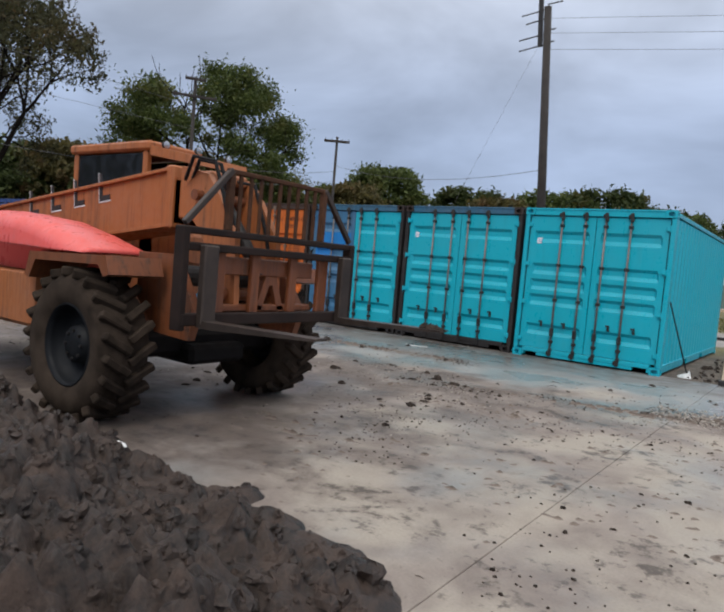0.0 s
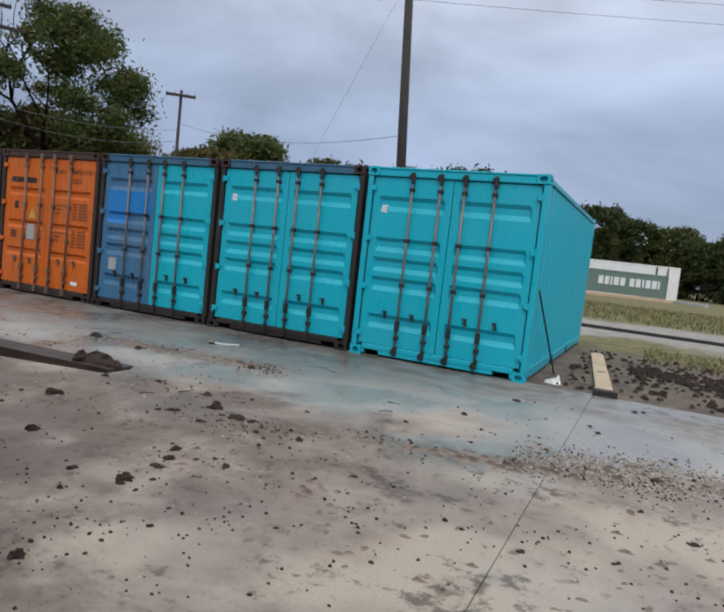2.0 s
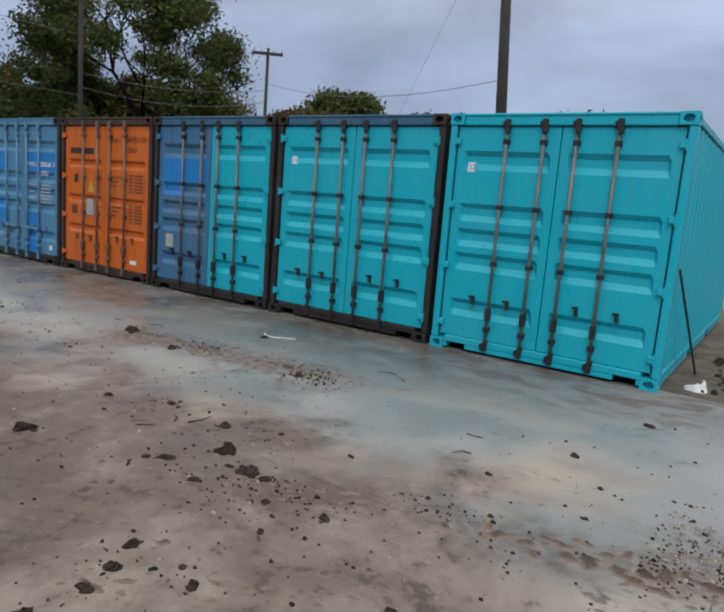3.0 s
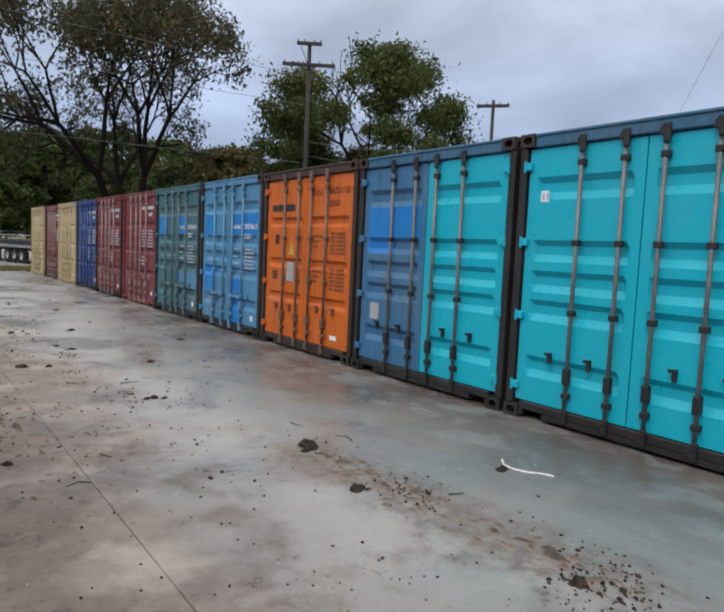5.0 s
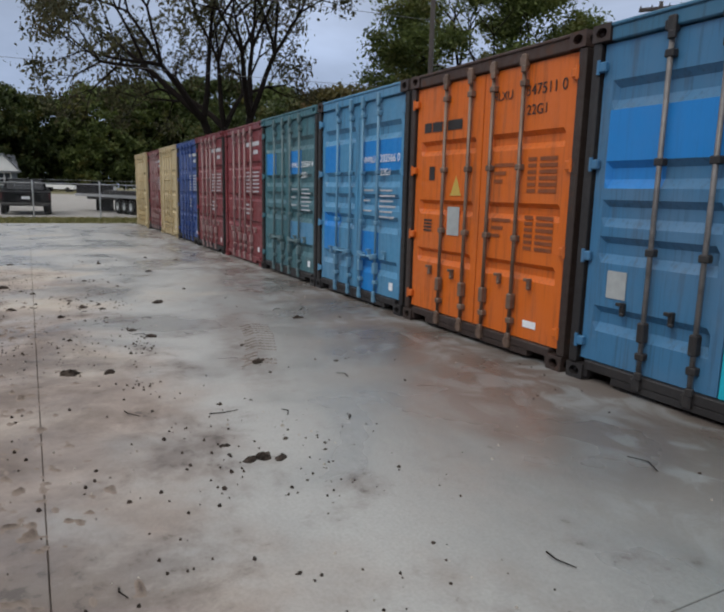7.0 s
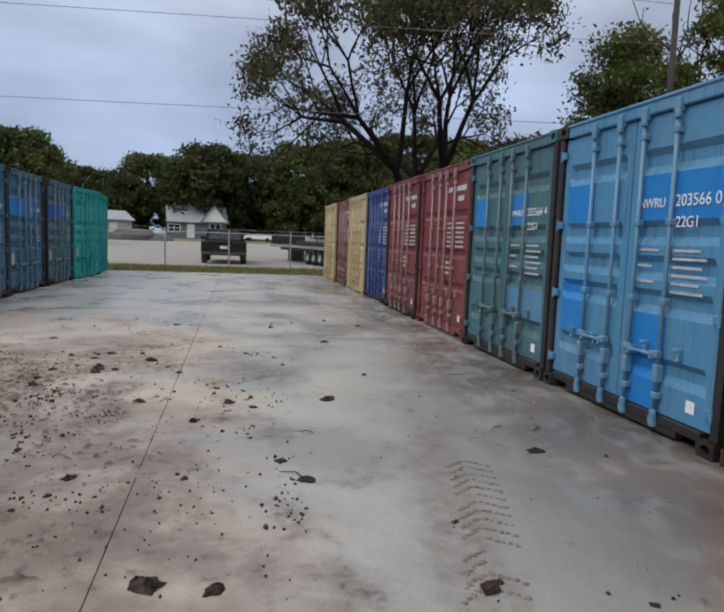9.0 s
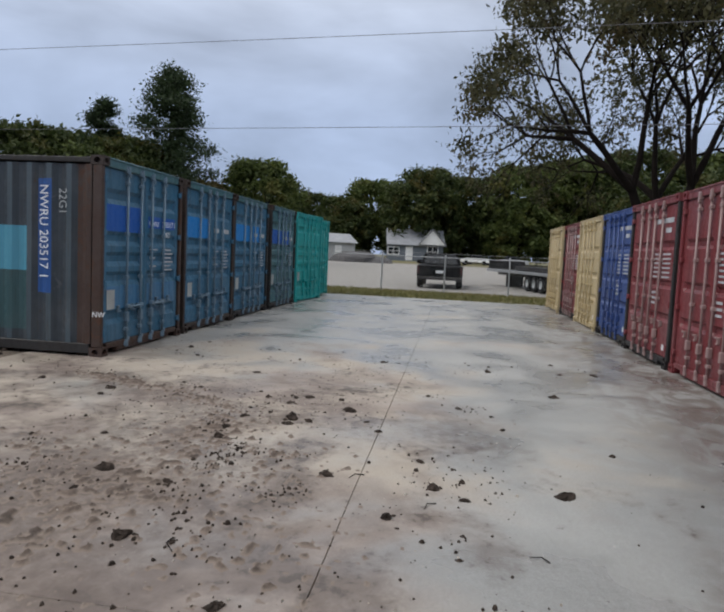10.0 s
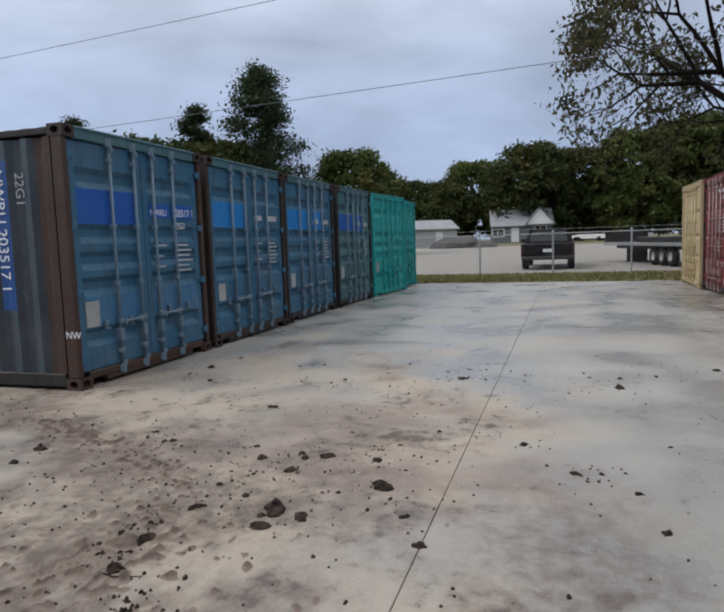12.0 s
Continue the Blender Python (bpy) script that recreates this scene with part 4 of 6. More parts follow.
def bar(b, p0, p1, w, h, mat=0):
    """A square bar between two points."""
    p0, p1 = Vector(p0), Vector(p1)
    d = p1 - p0
    m = Matrix.Translation(p0) @ d.to_track_quat("X", "Z").to_matrix().to_4x4()
    return b.box(0, d.length, -w / 2, w / 2, -h / 2, h / 2, min(w, h) * 0.12, mat, m)


def telehandler():
    t = thing("telehandler", "worn orange telehandler with raised pallet forks and muddy tyres", "telehandler")
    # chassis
    part("chassis", Build().box(-9.0, -5.35, 4.45, 5.55, 0.62, 1.02, 0.04), MACHINE_GRIMY_SHADE, t, "brown-orange painted steel chassis streaked with grime")
    part("engine_bay", Build().box(-9.0, -5.9, 4.15, 5.75, 1.02, 1.40, 0.05), MACHINE, t)
    for x in (-4.95, -8.45):
        part("axle_beam", Build().box(x - 0.28, x + 0.28, 4.10, 5.88, 0.54, 0.78, 0.05), OILBLACK, t)
    b = Build()
    b.box(-5.5, -4.5, 4.7, 5.4, 0.47, 0.66, 0.06)
    part("transmission_case", b, OILBLACK, t)
    part("axle", Build().tube((-4.95, 4.1, 0.655), (-4.95, 5.9, 0.655), 0.13, n=12), DARKSTEEL, t)
    b = Build()
    b.tube((-8.45, 4.1, 0.655), (-8.45, 5.9, 0.655), 0.13, n=12)
    part("axle", b, DARKSTEEL, t)
    for x, y, o in ((-4.95, 3.93, -1), (-4.95, 6.06, 1), (-8.45, 3.93, -1), (-8.45, 6.06, 1)):
        wheel("wheel", x, y, t, outward=o)
    # near fender over the front wheel, and inner plates
    b = Build()
    b.prism([(-5.62, 1.42), (-4.42, 1.45), (-4.36, 1.30), (-4.44, 1.28), (-4.52, 1.37), (-5.52, 1.35), (-5.62, 1.18), (-5.70, 1.20)], 3.72, 4.24)
    part("fender", b, MACHINE_GRIMY_SHADE, t, "rusty steel fender")
    b = Build()
    b.prism([(-5.62, 1.42), (-4.42, 1.45), (-4.36, 1.30), (-4.44, 1.28), (-4.52, 1.37), (-5.52, 1.35), (-5.62, 1.18), (-5.70, 1.20)], 5.84, 6.30)
    part("fender", b, MACHINE_GRIMY_SHADE, t, "rusty steel fender")
    b = Build()
    b.prism([(-4.85, 1.50), (-4.35, 1.50), (-4.02, 1.02), (-4.10, 0.78), (-4.55, 0.80), (-4.85, 1.1)], 4.32, 4.40)
    part("front_frame", b, MACHINE_GRIMY_SHADE, t)
    b = Build()
    b.prism([(-4.85, 1.50), (-4.35, 1.50), (-4.02, 1.02), (-4.10, 0.78), (-4.55, 0.80), (-4.85, 1.1)], 5.62, 5.70)
    part("front_frame", b, MACHINE_GRIMY_SHADE, t)
    part("cross_tube", Build().tube((-4.72, 4.36, 1.30), (-4.72, 5.66, 1.30), 0.10, n=14), DARKSTEEL, t)
    # engine hood on the near side, with rounded shoulders
    prof = [(-7.9, 1.24), (-7.9, 1.66), (-7.7, 1.78), (-6.6, 1.80), (-5.9, 1.74), (-5.35, 1.63), (-4.95, 1.51), (-4.86, 1.46), (-5.4, 1.445), (-5.58, 1.44), (-5.60, 1.24)]
    b, n = Build(), len(prof)
    rings = [(3.80, 0.16), (3.82, 0.10), (3.87, 0.045), (3.96, 0.01), (4.16, 0.0), (4.38, 0.01), (4.46, 0.05), (4.50, 0.12)]
    vs = [(x, y, z - k * min(1, max(0, (z - 1.45) / 0.15))) for y, k in rings for x, z in prof]
    b.add(vs, [(r * n + i, r * n + (i + 1) % n, (r + 1) * n + (i + 1) % n, (r + 1) * n + i) for r in range(len(rings) - 1) for i in range(n)] + [tuple(range(n)), tuple(range(len(vs) - 1, len(vs) - n - 1, -1))])
    part("engine_hood", b, HOODRED, t, "glossy faded red engine hood", True)
    b = Build()
    b.box(-7.9, -5.72, 3.80, 4.42, 0.70, 1.235, 0.04)
    b.box(-7.6, -6.9, 3.78, 3.80, 0.8, 1.15)
    part("side_box", b, MACHINE, t, "orange side panel under the hood")
    # boom: a tapering box sloping up to the front
    b = Build()
    b.prism([(-10.2, 1.68), (-5.10, 2.31), (-5.02, 2.22), (-5.02, 1.80), (-5.10, 1.76), (-10.2, 1.12)], 4.80, 5.28)
    part("boom", b, MACHINE, t, "orange box-section boom")
    b = Build()
    bar(b, (-10.2, 4.785, 1.695), (-5.06, 4.785, 2.325), 0.05, 0.035)
    bar(b, (-10.2, 4.785, 1.135), (-5.06, 4.785, 1.775), 0.05, 0.035)
    b.box(-5.14, -5.02, 4.76, 5.32, 1.74, 2.36, 0.02)
    part("boom_flange", b, MACHINE, t)
    # dark blocks in place of the maker's name along the boom
    slope = math.degrees(math.atan2(0.63, 5.1))
    for x in (-7.72, -7.22, -6.72, -6.22):
        z = 1.40 + (x + 10.2) * 0.1255
        b = Build()
        m = pose(x, 4.792, z + 0.10, 0, -slope, 0)
        b.box(-0.10, -0.045, 0, 0.006, 0, 0.30, m=m)
        b.box(-0.045, 0.10, 0, 0.006, 0, 0.06, m=m)
        part("maker_mark", b, BLACK, t, "dark block mark edged in white")
        b = Build()
        b.box(-0.112, -0.10, 0.001, 0.005, -0.012, 0.312, m=m)
        b.box(-0.112, 0.112, 0.001, 0.005, -0.014, 0.0, m=m)
        part("mark_edge", b, WHITE, t)
    # inner boom section and head
    b = Build()
    b.box(-5.02, -4.72, 4.84, 5.24, 1.84, 2.22, 0.02)
    part("boom_section", b, MACHINE, t)
    b = Build()
    for y in (4.74, 5.26):
        part("boom_head_plate", Build().prism([(-4.86, 2.34), (-4.48, 2.26), (-4.30, 2.05), (-4.06, 1.70), (-4.02, 1.10), (-4.20, 1.02), (-4.36, 1.16), (-4.46, 1.62), (-4.66, 1.84), (-4.86, 1.86)], y, y + 0.06), MACHINE, t, "orange boom head plate")
    b.box(-4.86, -4.50, 4.80, 5.26, 2.20, 2.30, 0.02)
    part("boom_head", b, MACHINE, t)
    part("pivot_pin", Build().tube((-4.16, 4.66, 1.18), (-4.16, 5.40, 1.18), 0.06, n=12), MACHINE_GRIMY_SHADE, t)
    part("pivot_pin", Build().tube((-4.56, 4.66, 2.06), (-4.56, 5.40, 2.06), 0.05, n=12), MACHINE_GRIMY_SHADE, t)
    b = Build()
    b.tube((-4.62, 5.03, 2.10), (-4.14, 5.03, 1.52), 0.065, n=12)
    b.tube((-4.30, 5.03, 1.72), (-4.02, 5.03, 1.36), 0.035, n=10)
    part("tilt_cylinder", b, DARKSTEEL, t)
    pts = [(-4.75, 4.70, 2.20), (-4.55, 4.62, 2.40), (-4.30, 4.66, 2.36), (-4.20, 4.70, 2.05), (-4.12, 4.72, 1.75)]
    for dy in (0, 0.07, 0.5):
        part("hydraulic_hose", Build().pipe([Vector((p[0], p[1] + dy, p[2] - dy * 0.3)) for p in pts], 0.018, n=6), RUBBER, t)
    # carriage and load backrest
    carriage = part("carriage_bar", Build().box(-3.95, -3.86, 4.06, 6.24, 0.94, 1.04, 0.01), CARRIAGE, t, "dark steel fork carriage bar")
    for z, w in ((1.58, 0.07), (1.71, 0.06)):
        part("carriage_bar", Build().box(-3.95, -3.95 + w, 4.06, 6.24, z - w / 2, z + w / 2, 0.01), CARRIAGE, t)
    for y in (4.07, 6.23):
        part("carriage_post", Build().box(-3.99, -3.87, y - 0.035, y + 0.035, 0.90, 1.74, 0.01), CARRIAGE, t)
    b = Build()
    b.box(-3.965, -3.925, 4.50, 5.80, 2.22, 2.26, 0.006)
    for y in (4.54, 5.76):
        b.box(-3.97, -3.91, y - 0.03, y + 0.03, 1.74, 2.24, 0.006)
    part("backrest", b, BACKREST, t, "rusted load backrest")
    for i in range(9):
        y = 4.66 + i * 0.122
        part("backrest_bar", Build().box(-3.96, -3.935, y - 0.018, y + 0.018, 1.74, 2.22, 0.004), BACKREST, t)
    for p, q in (((-3.93, 4.08, 1.76), (-3.93, 4.54, 2.25)), ((-3.93, 6.22, 1.76), (-3.93, 5.76, 2.25))):
        part("backrest_brace", bar(Build(), p, q, 0.05, 0.05), FORK, t)
    for y, w in ((4.50, 0.12), (4.92, 0.10), (5.42, 0.10), (5.86, 0.14)):
        part("carriage_plate", Build().box(-4.0, -3.95, y - w / 2, y + w / 2, 1.03, 1.56, 0.006), MACHINE_GRIMY_SHADE, t)
    part("carriage_gusset", Build().prism([(4.98, 1.04), (5.10, 1.36), (5.24, 1.36), (5.36, 1.04), (5.28, 1.04), (5.19, 1.28), (5.15, 1.28), (5.06, 1.04)], -4.06, -4.0, axis="x"), MACHINE_GRIMY_SHADE, t)
    part("carriage_beam", Build().box(-4.10, -4.0, 4.55, 5.75, 1.36, 1.52, 0.01), MACHINE_GRIMY_SHADE, t)
    part("carriage_beam", Build().box(-4.10, -4.0, 4.55, 5.75, 1.04, 1.10, 0.01), MACHINE_GRIMY_SHADE, t)
    for y in (4.28, 6.06):
        b = Build()
        b.box(-3.88, -3.80, y - 0.075, y + 0.075, 0.95, 1.60, 0.012)
        b.prism([(-3.88, 0.93), (-3.70, 0.925), (-2.62, 0.985), (-2.60, 1.005), (-3.75, 0.985), (-3.88, 0.99)], y - 0.07, y + 0.07)
        part("fork", b, FORK, t, "worn bare steel fork")
    # cab with windows and roof lights, on the far side of the boom
    cab = part("cab", Build().box(-8.35, -6.45, 5.62, 6.38, 0.95, 1.75, 0.05), MACHINE, t, "orange cab body")
    for x, y in ((-8.32, 5.66), (-8.32, 6.34), (-6.75, 5.66), (-6.75, 6.34)):
        part("cab_pillar", Build().box(x - 0.045, x + 0.045, y - 0.045, y + 0.045, 1.75, 2.73, 0.02), MACHINE, cab)
    part("cab_roof", Build().box(-8.42, -6.62, 5.58, 6.42, 2.72, 2.84, 0.05), MACHINE, cab, "orange cab roof")
    part("dash_cowl", Build().prism([(-6.75, 1.75), (-6.75, 2.05), (-6.1, 1.95), (-5.9, 1.70), (-5.9, 1.40), (-6.75, 1.40)], 5.62, 6.36), MACHINE, cab)
    part("roof_visor", Build().prism([(-6.62, 2.78), (-5.75, 2.62), (-5.72, 2.52), (-6.62, 2.66)], 5.60, 6.38), MACHINE, cab)
    for y in (5.64, 6.34):
        part("front_pillar", bar(Build(), (-5.78, y, 2.56), (-6.0, y, 1.85), 0.06, 0.06), MACHINE, cab)
    for x0, x1, y in ((-8.27, -6.80, 5.645), (-8.27, -6.80, 6.355)):
        part("cab_window", Build().box(x0, x1, y - 0.006, y + 0.006, 1.78, 2.70), GLASS, cab, "dark cab window")
    part("cab_window", Build().box(-8.33, -8.318, 5.72, 6.28, 1.78, 2.70), GLASS, cab, "dark cab window")
    for x, y in ((-6.40, 5.66), (-5.86, 5.72), (-6.0, 6.30)):
        lamp = part("work_light", Build().spin([(0.001, -0.04), (0.036, -0.035), (0.046, 0.0), (0.048, 0.022)], (x, y, 2.78 if x < -6.2 else 2.70), axis="x", n=14), DARKSTEEL, t, "round work light", True)
        part("lens", Build().spin([(0.045, 0.020), (0.03, 0.026), (0.001, 0.03)], (x, y, 2.78 if x < -6.2 else 2.70), axis="x", n=14), CHROME, lamp, "", True)
    t.matrix_basis = pose(0.037, 0.46, 0) @ Matrix.Diagonal((0.87, 0.87, 0.87, 1))
    return t


telehandler()
rng = random.Random(3)
b = Build()


def lump(b, x, y, z, sx, sy, sz, rng, mat=0, rough=0.35):
    """An uneven lump on the ground, flat below."""
    rings, n = 4, 8
    a0 = rng.uniform(0, 6.28)
    vs = []
    for k in range(rings):
        f = k / (rings - 1)
        rr, hh = (1 - f ** 1.6) * 0.96 + 0.04, math.sin(f * math.pi / 2)
        for i in range(n):
            a = a0 + 2 * math.pi * i / n
            q = 1 + rng.uniform(-rough, rough)
            vs.append((x + sx * rr * q * math.cos(a), y + sy * rr * q * math.sin(a), z + sz * hh * (1 + rng.uniform(-rough, rough)) - (0.004 if k == 0 else 0)))
    fs = [(k * n + i, k * n + (i + 1) % n, (k + 1) * n + (i + 1) % n, (k + 1) * n + i) for k in range(rings - 1) for i in range(n)] + [tuple(range((rings - 1) * n, rings * n))]
    return b.add(vs, fs, mat)


for dx, s in ((-0.10, 0.055), (-0.04, 0.065), (0.03, 0.055), (0.09, 0.04)):
    lump(b, dx, rng.uniform(-0.02, 0.02), 0, s, s * 0.8, s * 0.75, rng)
thing("mud_clod", "lump of black mud stuck on the fork tip", "clod", pose(-2.33, 5.73, 0.868) @ Matrix.Diagonal((0.87, 0.87, 0.87, 1)), "", b=b, material=CLOD)

# ---- right-hand open ground: rod, rag, plank ----
b = Build()
b.tube((-1.760, 12.08, 1.17), (-1.60, 13.25, -0.012), 0.012, n=7)
thing("steel_rod", "thin dark steel rod leaning on the teal container", "rod", b=b, material=DARKSTEEL)


rng = random.Random(5)
b = Build()
lump(b, 0, 0, 0, 0.10, 0.06, 0.06, rng)
lump(b, 0.05, 0.03, 0, 0.04, 0.05, 0.09, rng)
thing("rag", "crumpled white paper scrap on the soil", "litter", pose(-1.50, 12.47, -0.008), b=b, material=WHITEPAINT)
plank = thing("plank", "pale pine board with a dark nailed end on bare soil", "plank", pose(-1.06, 14.2, 0.0, 0, 0, 6.0))
part("board", Build().box(-0.105, 0.105, -2.1, 2.1, 0.0, 0.045, 0.006), PLANK, plank)
part("cleat", Build().box(-0.14, 0.14, -2.15, -2.02, -0.012, 0.075, 0.008), DARKSTEEL, plank)
part("knot_mark", Build().box(-0.05, 0.07, -0.35, -0.28, 0.045, 0.048), WOOD, plank)

# ---- slabs ----
SLAB_X = (14.2, 9.2, 4.2, -0.97, -6.87, -11.8, -16.4, -21.6, -26.8, -32.2)
SLAB_Y = (-6.0, -1.0, 3.3, 8.27, 12.12)
pavement = thing("pavement", "grey concrete slabs filmed with dried mud", "concrete paving", kind="structure")
SLABS = {}
for xa, xb in zip(SLAB_X, SLAB_X[1:]):
    for ya, yb in zip(SLAB_Y, SLAB_Y[1:]):
        if yb <= 3.4 and xb < -14 or ya > 8 and xa > 9:
            continue
        w, d = round(xa - xb, 3), round(yb - ya, 3)
        if (w, d) not in SLABS:
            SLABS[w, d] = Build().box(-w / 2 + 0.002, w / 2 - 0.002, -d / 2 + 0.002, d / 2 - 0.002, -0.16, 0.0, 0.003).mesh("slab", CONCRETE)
        ob = part("slab", SLABS[w, d], None, pavement)
        ob.location = ((xa + xb) / 2, (ya + yb) / 2, 0)

# ---- churned mud bank near the start ----
def bank_height(x, y):
    """Height of the churned bank, below the slabs where there is none."""
    p = Vector((x, y, 0))
    edge_y = 3.62 + 0.05 * math.sin(x * 2.3) - 0.012 * (x + 3.5) ** 2 * (x < -3.5) - 0.09 * max(0, x + 2.6) ** 2
    far = min(edge_y - y, (-0.95 - 0.35 * max(0.0, 3.2 - y) * 0.6 - x), x + 12.5, y + 4.5)
    far += 0.30 * noise.noise(p * 1.3) + 0.16 * noise.noise(p * 4.1)
    up = min(max(far / 0.34, -0.2), 1.0)
    h = 0.105 * math.sqrt(max(up, 0.0)) + 0.045 * min(max(far / 2.5, 0), 1)
    rut = math.sin((x * 0.55 + y * 1.05) * 2.2 + 0.7 * noise.noise(p * 0.7))
    h += min(max(up, 0), 1) * (0.085 * rut + 0.13 * noise.noise(p * 1.7) + 0.24 * abs(noise.noise(p * 2.6)) + 0.17 * abs(noise.noise(p * 6.1)) + 0.10 * noise.noise(p * 12.0) + 0.04 * noise.noise(p * 24.0) - 0.03)
    if up > 0.45:
        h = max(h, 0.05 + 0.03 * noise.noise(p * 9.0))
    return h - 0.02 if up > -0.15 else -0.05


def mud_bank():
    xs = [*np.linspace(-12.5, -6.0, 110), *np.linspace(-5.97, -0.55, 250)]
    ys = [*np.linspace(-4.5, 0.6, 70), *np.linspace(0.63, 4.3, 170)]
    n = len(ys)
    b = Build()
    b.add([(x, y, bank_height(x, y)) for x in xs for y in ys], [(i * n + j, (i + 1) * n + j, (i + 1) * n + j + 1, i * n + j + 1) for i in range(len(xs) - 1) for j in range(n - 1)])
    return thing("mud_bank", "churned dark wet mud pushed into a rutted bank", "mud", kind="stuff", b=b, material=MUD, smooth=True)


mud_bank()


# ---- thin trodden mud left on the slabs by wheels and boots ----
def mud_depth(x, y):
    """Thickness of the thin mud; below zero there is none."""
    p = Vector((x, y, 0))
    def along(x0, x1, soft):
        return min(1, max(0, (x - x0) / soft)) * min(1, max(0, (x1 - x) / soft))

    w = max(0.80 * math.exp(-((y - 6.9) / 1.7) ** 4) * along(-15.5, -5.0, 2.0),
            1.05 * math.exp(-((y - 6.9 + 2.5 * max(0.0, (-15.0 - x) / 1.3) ** 1.3) / 0.55) ** 2) * along(-16.9, -9.0, 1.0),
            0.95 * math.exp(-((y - 9.85 - 0.1 * (x + 5.4)) / 0.26) ** 2) * along(-7.1, -3.7, 0.7),
            1.0 * math.exp(-((y - 8.25 - 0.25 * (x + 2.4)) / 0.22) ** 2) * along(-4.0, -0.2, 0.7),
            0.8 * math.exp(-((y - 9.0 - 0.2 * (x + 0.3)) / 0.38) ** 2) * along(-1.4, 1.8, 0.5),
            0.42 * math.exp(-((y - 6.0) / 2.2) ** 4) * along(-4.5, 2.4, 1.0))
    if w < 0.1:
        return -1.0
    d = 0.60 * w - 0.63 + 0.30 * noise.noise(p * 0.9 + Vector((3, 1, 0))) + 0.38 * noise.noise(Vector((x * 6.0, y * 8.5, 2))) + 0.62 * noise.noise(Vector((x * 16, y * 21, 4)))
    if d < -0.12:
        return -1.0
    return min(0.075 * d, 0.026) + 0.008 * noise.noise(p * 27.0) * min(1, max(0, d * 8))


def thin_mud(x0, x1, y0, y1, step):
    nx, ny = int((x1 - x0) / step), int((y1 - y0) / step)
    depth = {(i, j): mud_depth(x0 + i * step, y0 + j * step) for i in range(nx + 1) for j in range(ny + 1)}
    verts, faces, number = [], [], {}
    for i in range(nx):
        for j in range(ny):
            ring = ((i, j), (i + 1, j), (i + 1, j + 1), (i, j + 1))
            if max(depth[q] for q in ring) <= 0:
                continue
            for q in ring:
                if q not in number:
                    number[q] = len(verts)
                    verts.append((x0 + q[0] * step, y0 + q[1] * step, max(depth[q], -0.004)))
            faces.append([number[q] for q in ring])
    me = bpy.data.meshes.new("trodden_mud")
    me.from_pydata(verts, [], faces)
    me.polygons.foreach_set("use_smooth", [True] * len(faces))
    me.materials.append(MUD_THIN)
    return tagged(new("trodden_mud", me), "thin brown trodden mud smeared over the slabs", "mud", kind="stuff")


thin_mud(-17.2, 2.4, 3.6, 10.4, 0.022)

# the print of a lugged tyre in dried mud
b = Build()
rng = random.Random(23)
for i in range(15):
    x, y = -11.95 + 0.105 * i, 10.27 - 0.019 * i - 0.0008 * i * i
    for s in (-1, 1):
        if rng.random() < 0.15:
            continue
        for k in range(5):
            lump(b, x + 0.022 * k + rng.uniform(-0.006, 0.006), y + s * (0.02 + 0.028 * k), 0, rng.uniform(0.012, 0.020), rng.uniform(0.014, 0.022), rng.uniform(0.003, 0.008), rng)
thing("tyre_print", "dried mud print of a lugged tyre on the concrete", "mud", kind="stuff", b=b, material=DRY_FILM, smooth=True)


# ---- clods, crumbs and gravel on the slabs ----
CLOD_MESH = []
for k in range(7):
    b = Build()
    r = random.Random(40 + k)
    lump(b, 0, 0, 0, 1.0, r.uniform(0.6, 0.95), r.uniform(0.45, 0.8), r)
    lump(b, r.uniform(-0.8, 0.8), r.uniform(-0.6, 0.6), 0, 0.55, 0.5, 0.42, r)
    lump(b, r.uniform(-1.1, 1.1), r.uniform(-0.9, 0.9), 0, 0.32, 0.3, 0.26, r)
    CLOD_MESH.append(b.mesh("mud_clod", CLOD))


def clod(x, y, size, turn):
    ob = new("mud_clod", CLOD_MESH[int(abs(x * 37 + y * 91)) % 7])
    ob.matrix_basis = pose(x, y, 0, 0, 0, turn) @ Matrix.Diagonal((size, size, size * 0.8, 1))
    return tagged(ob, "dark clod of dried mud on the concrete", "clod", "clods on the slabs")


def muddy(x, y):
    """How much dirt the traffic leaves there."""
    lane = math.exp(-((y - 7.6) / 1.9) ** 2) if x > -19 else 0.25 * math.exp(-((y - 6.2) / 1.2) ** 2)
    return (0.06 + lane) * (0.06 + max(0, noise.noise(Vector((x * 0.55, y * 0.9, 3.0))) + 0.5 * noise.noise(Vector((x * 2.1, y * 2.6, 7.0)))) * 1.6)


rng = random.Random(11)
made = 0
while made < 280:
    x, y = rng.uniform(-19, 1.2), rng.uniform(4.2, 11.6)
    if x > -4.5 and y < 5.0 and x < -3.4 or rng.random() > muddy(x, y):
        continue
    clod(x, y, rng.choice((0.012, 0.016, 0.02, 0.026, 0.034, 0.048)) * rng.uniform(0.8, 1.2), rng.uniform(0, 360))
    made += 1
for x, y, s in ((-6.7, 9.79, 0.10), (-5.62, 10.7, 0.055), (-3.6, 8.2, 0.08), (-3.3, 8.05, 0.07), (-4.75, 7.55, 0.07), (-14.94, 7.46, 0.075), (-15.36, 7.91, 0.07), (-13.59, 9.62, 0.07), (-10.67, 8.49, 0.065), (-10.48, 9.86, 0.06), (-11.73, 9.23, 0.05), (-5.82, 9.60, 0.06), (-12.4, 7.2, 0.06), (-13.3, 6.6, 0.07)):
    clod(x, y, s, 360 * rng.random())


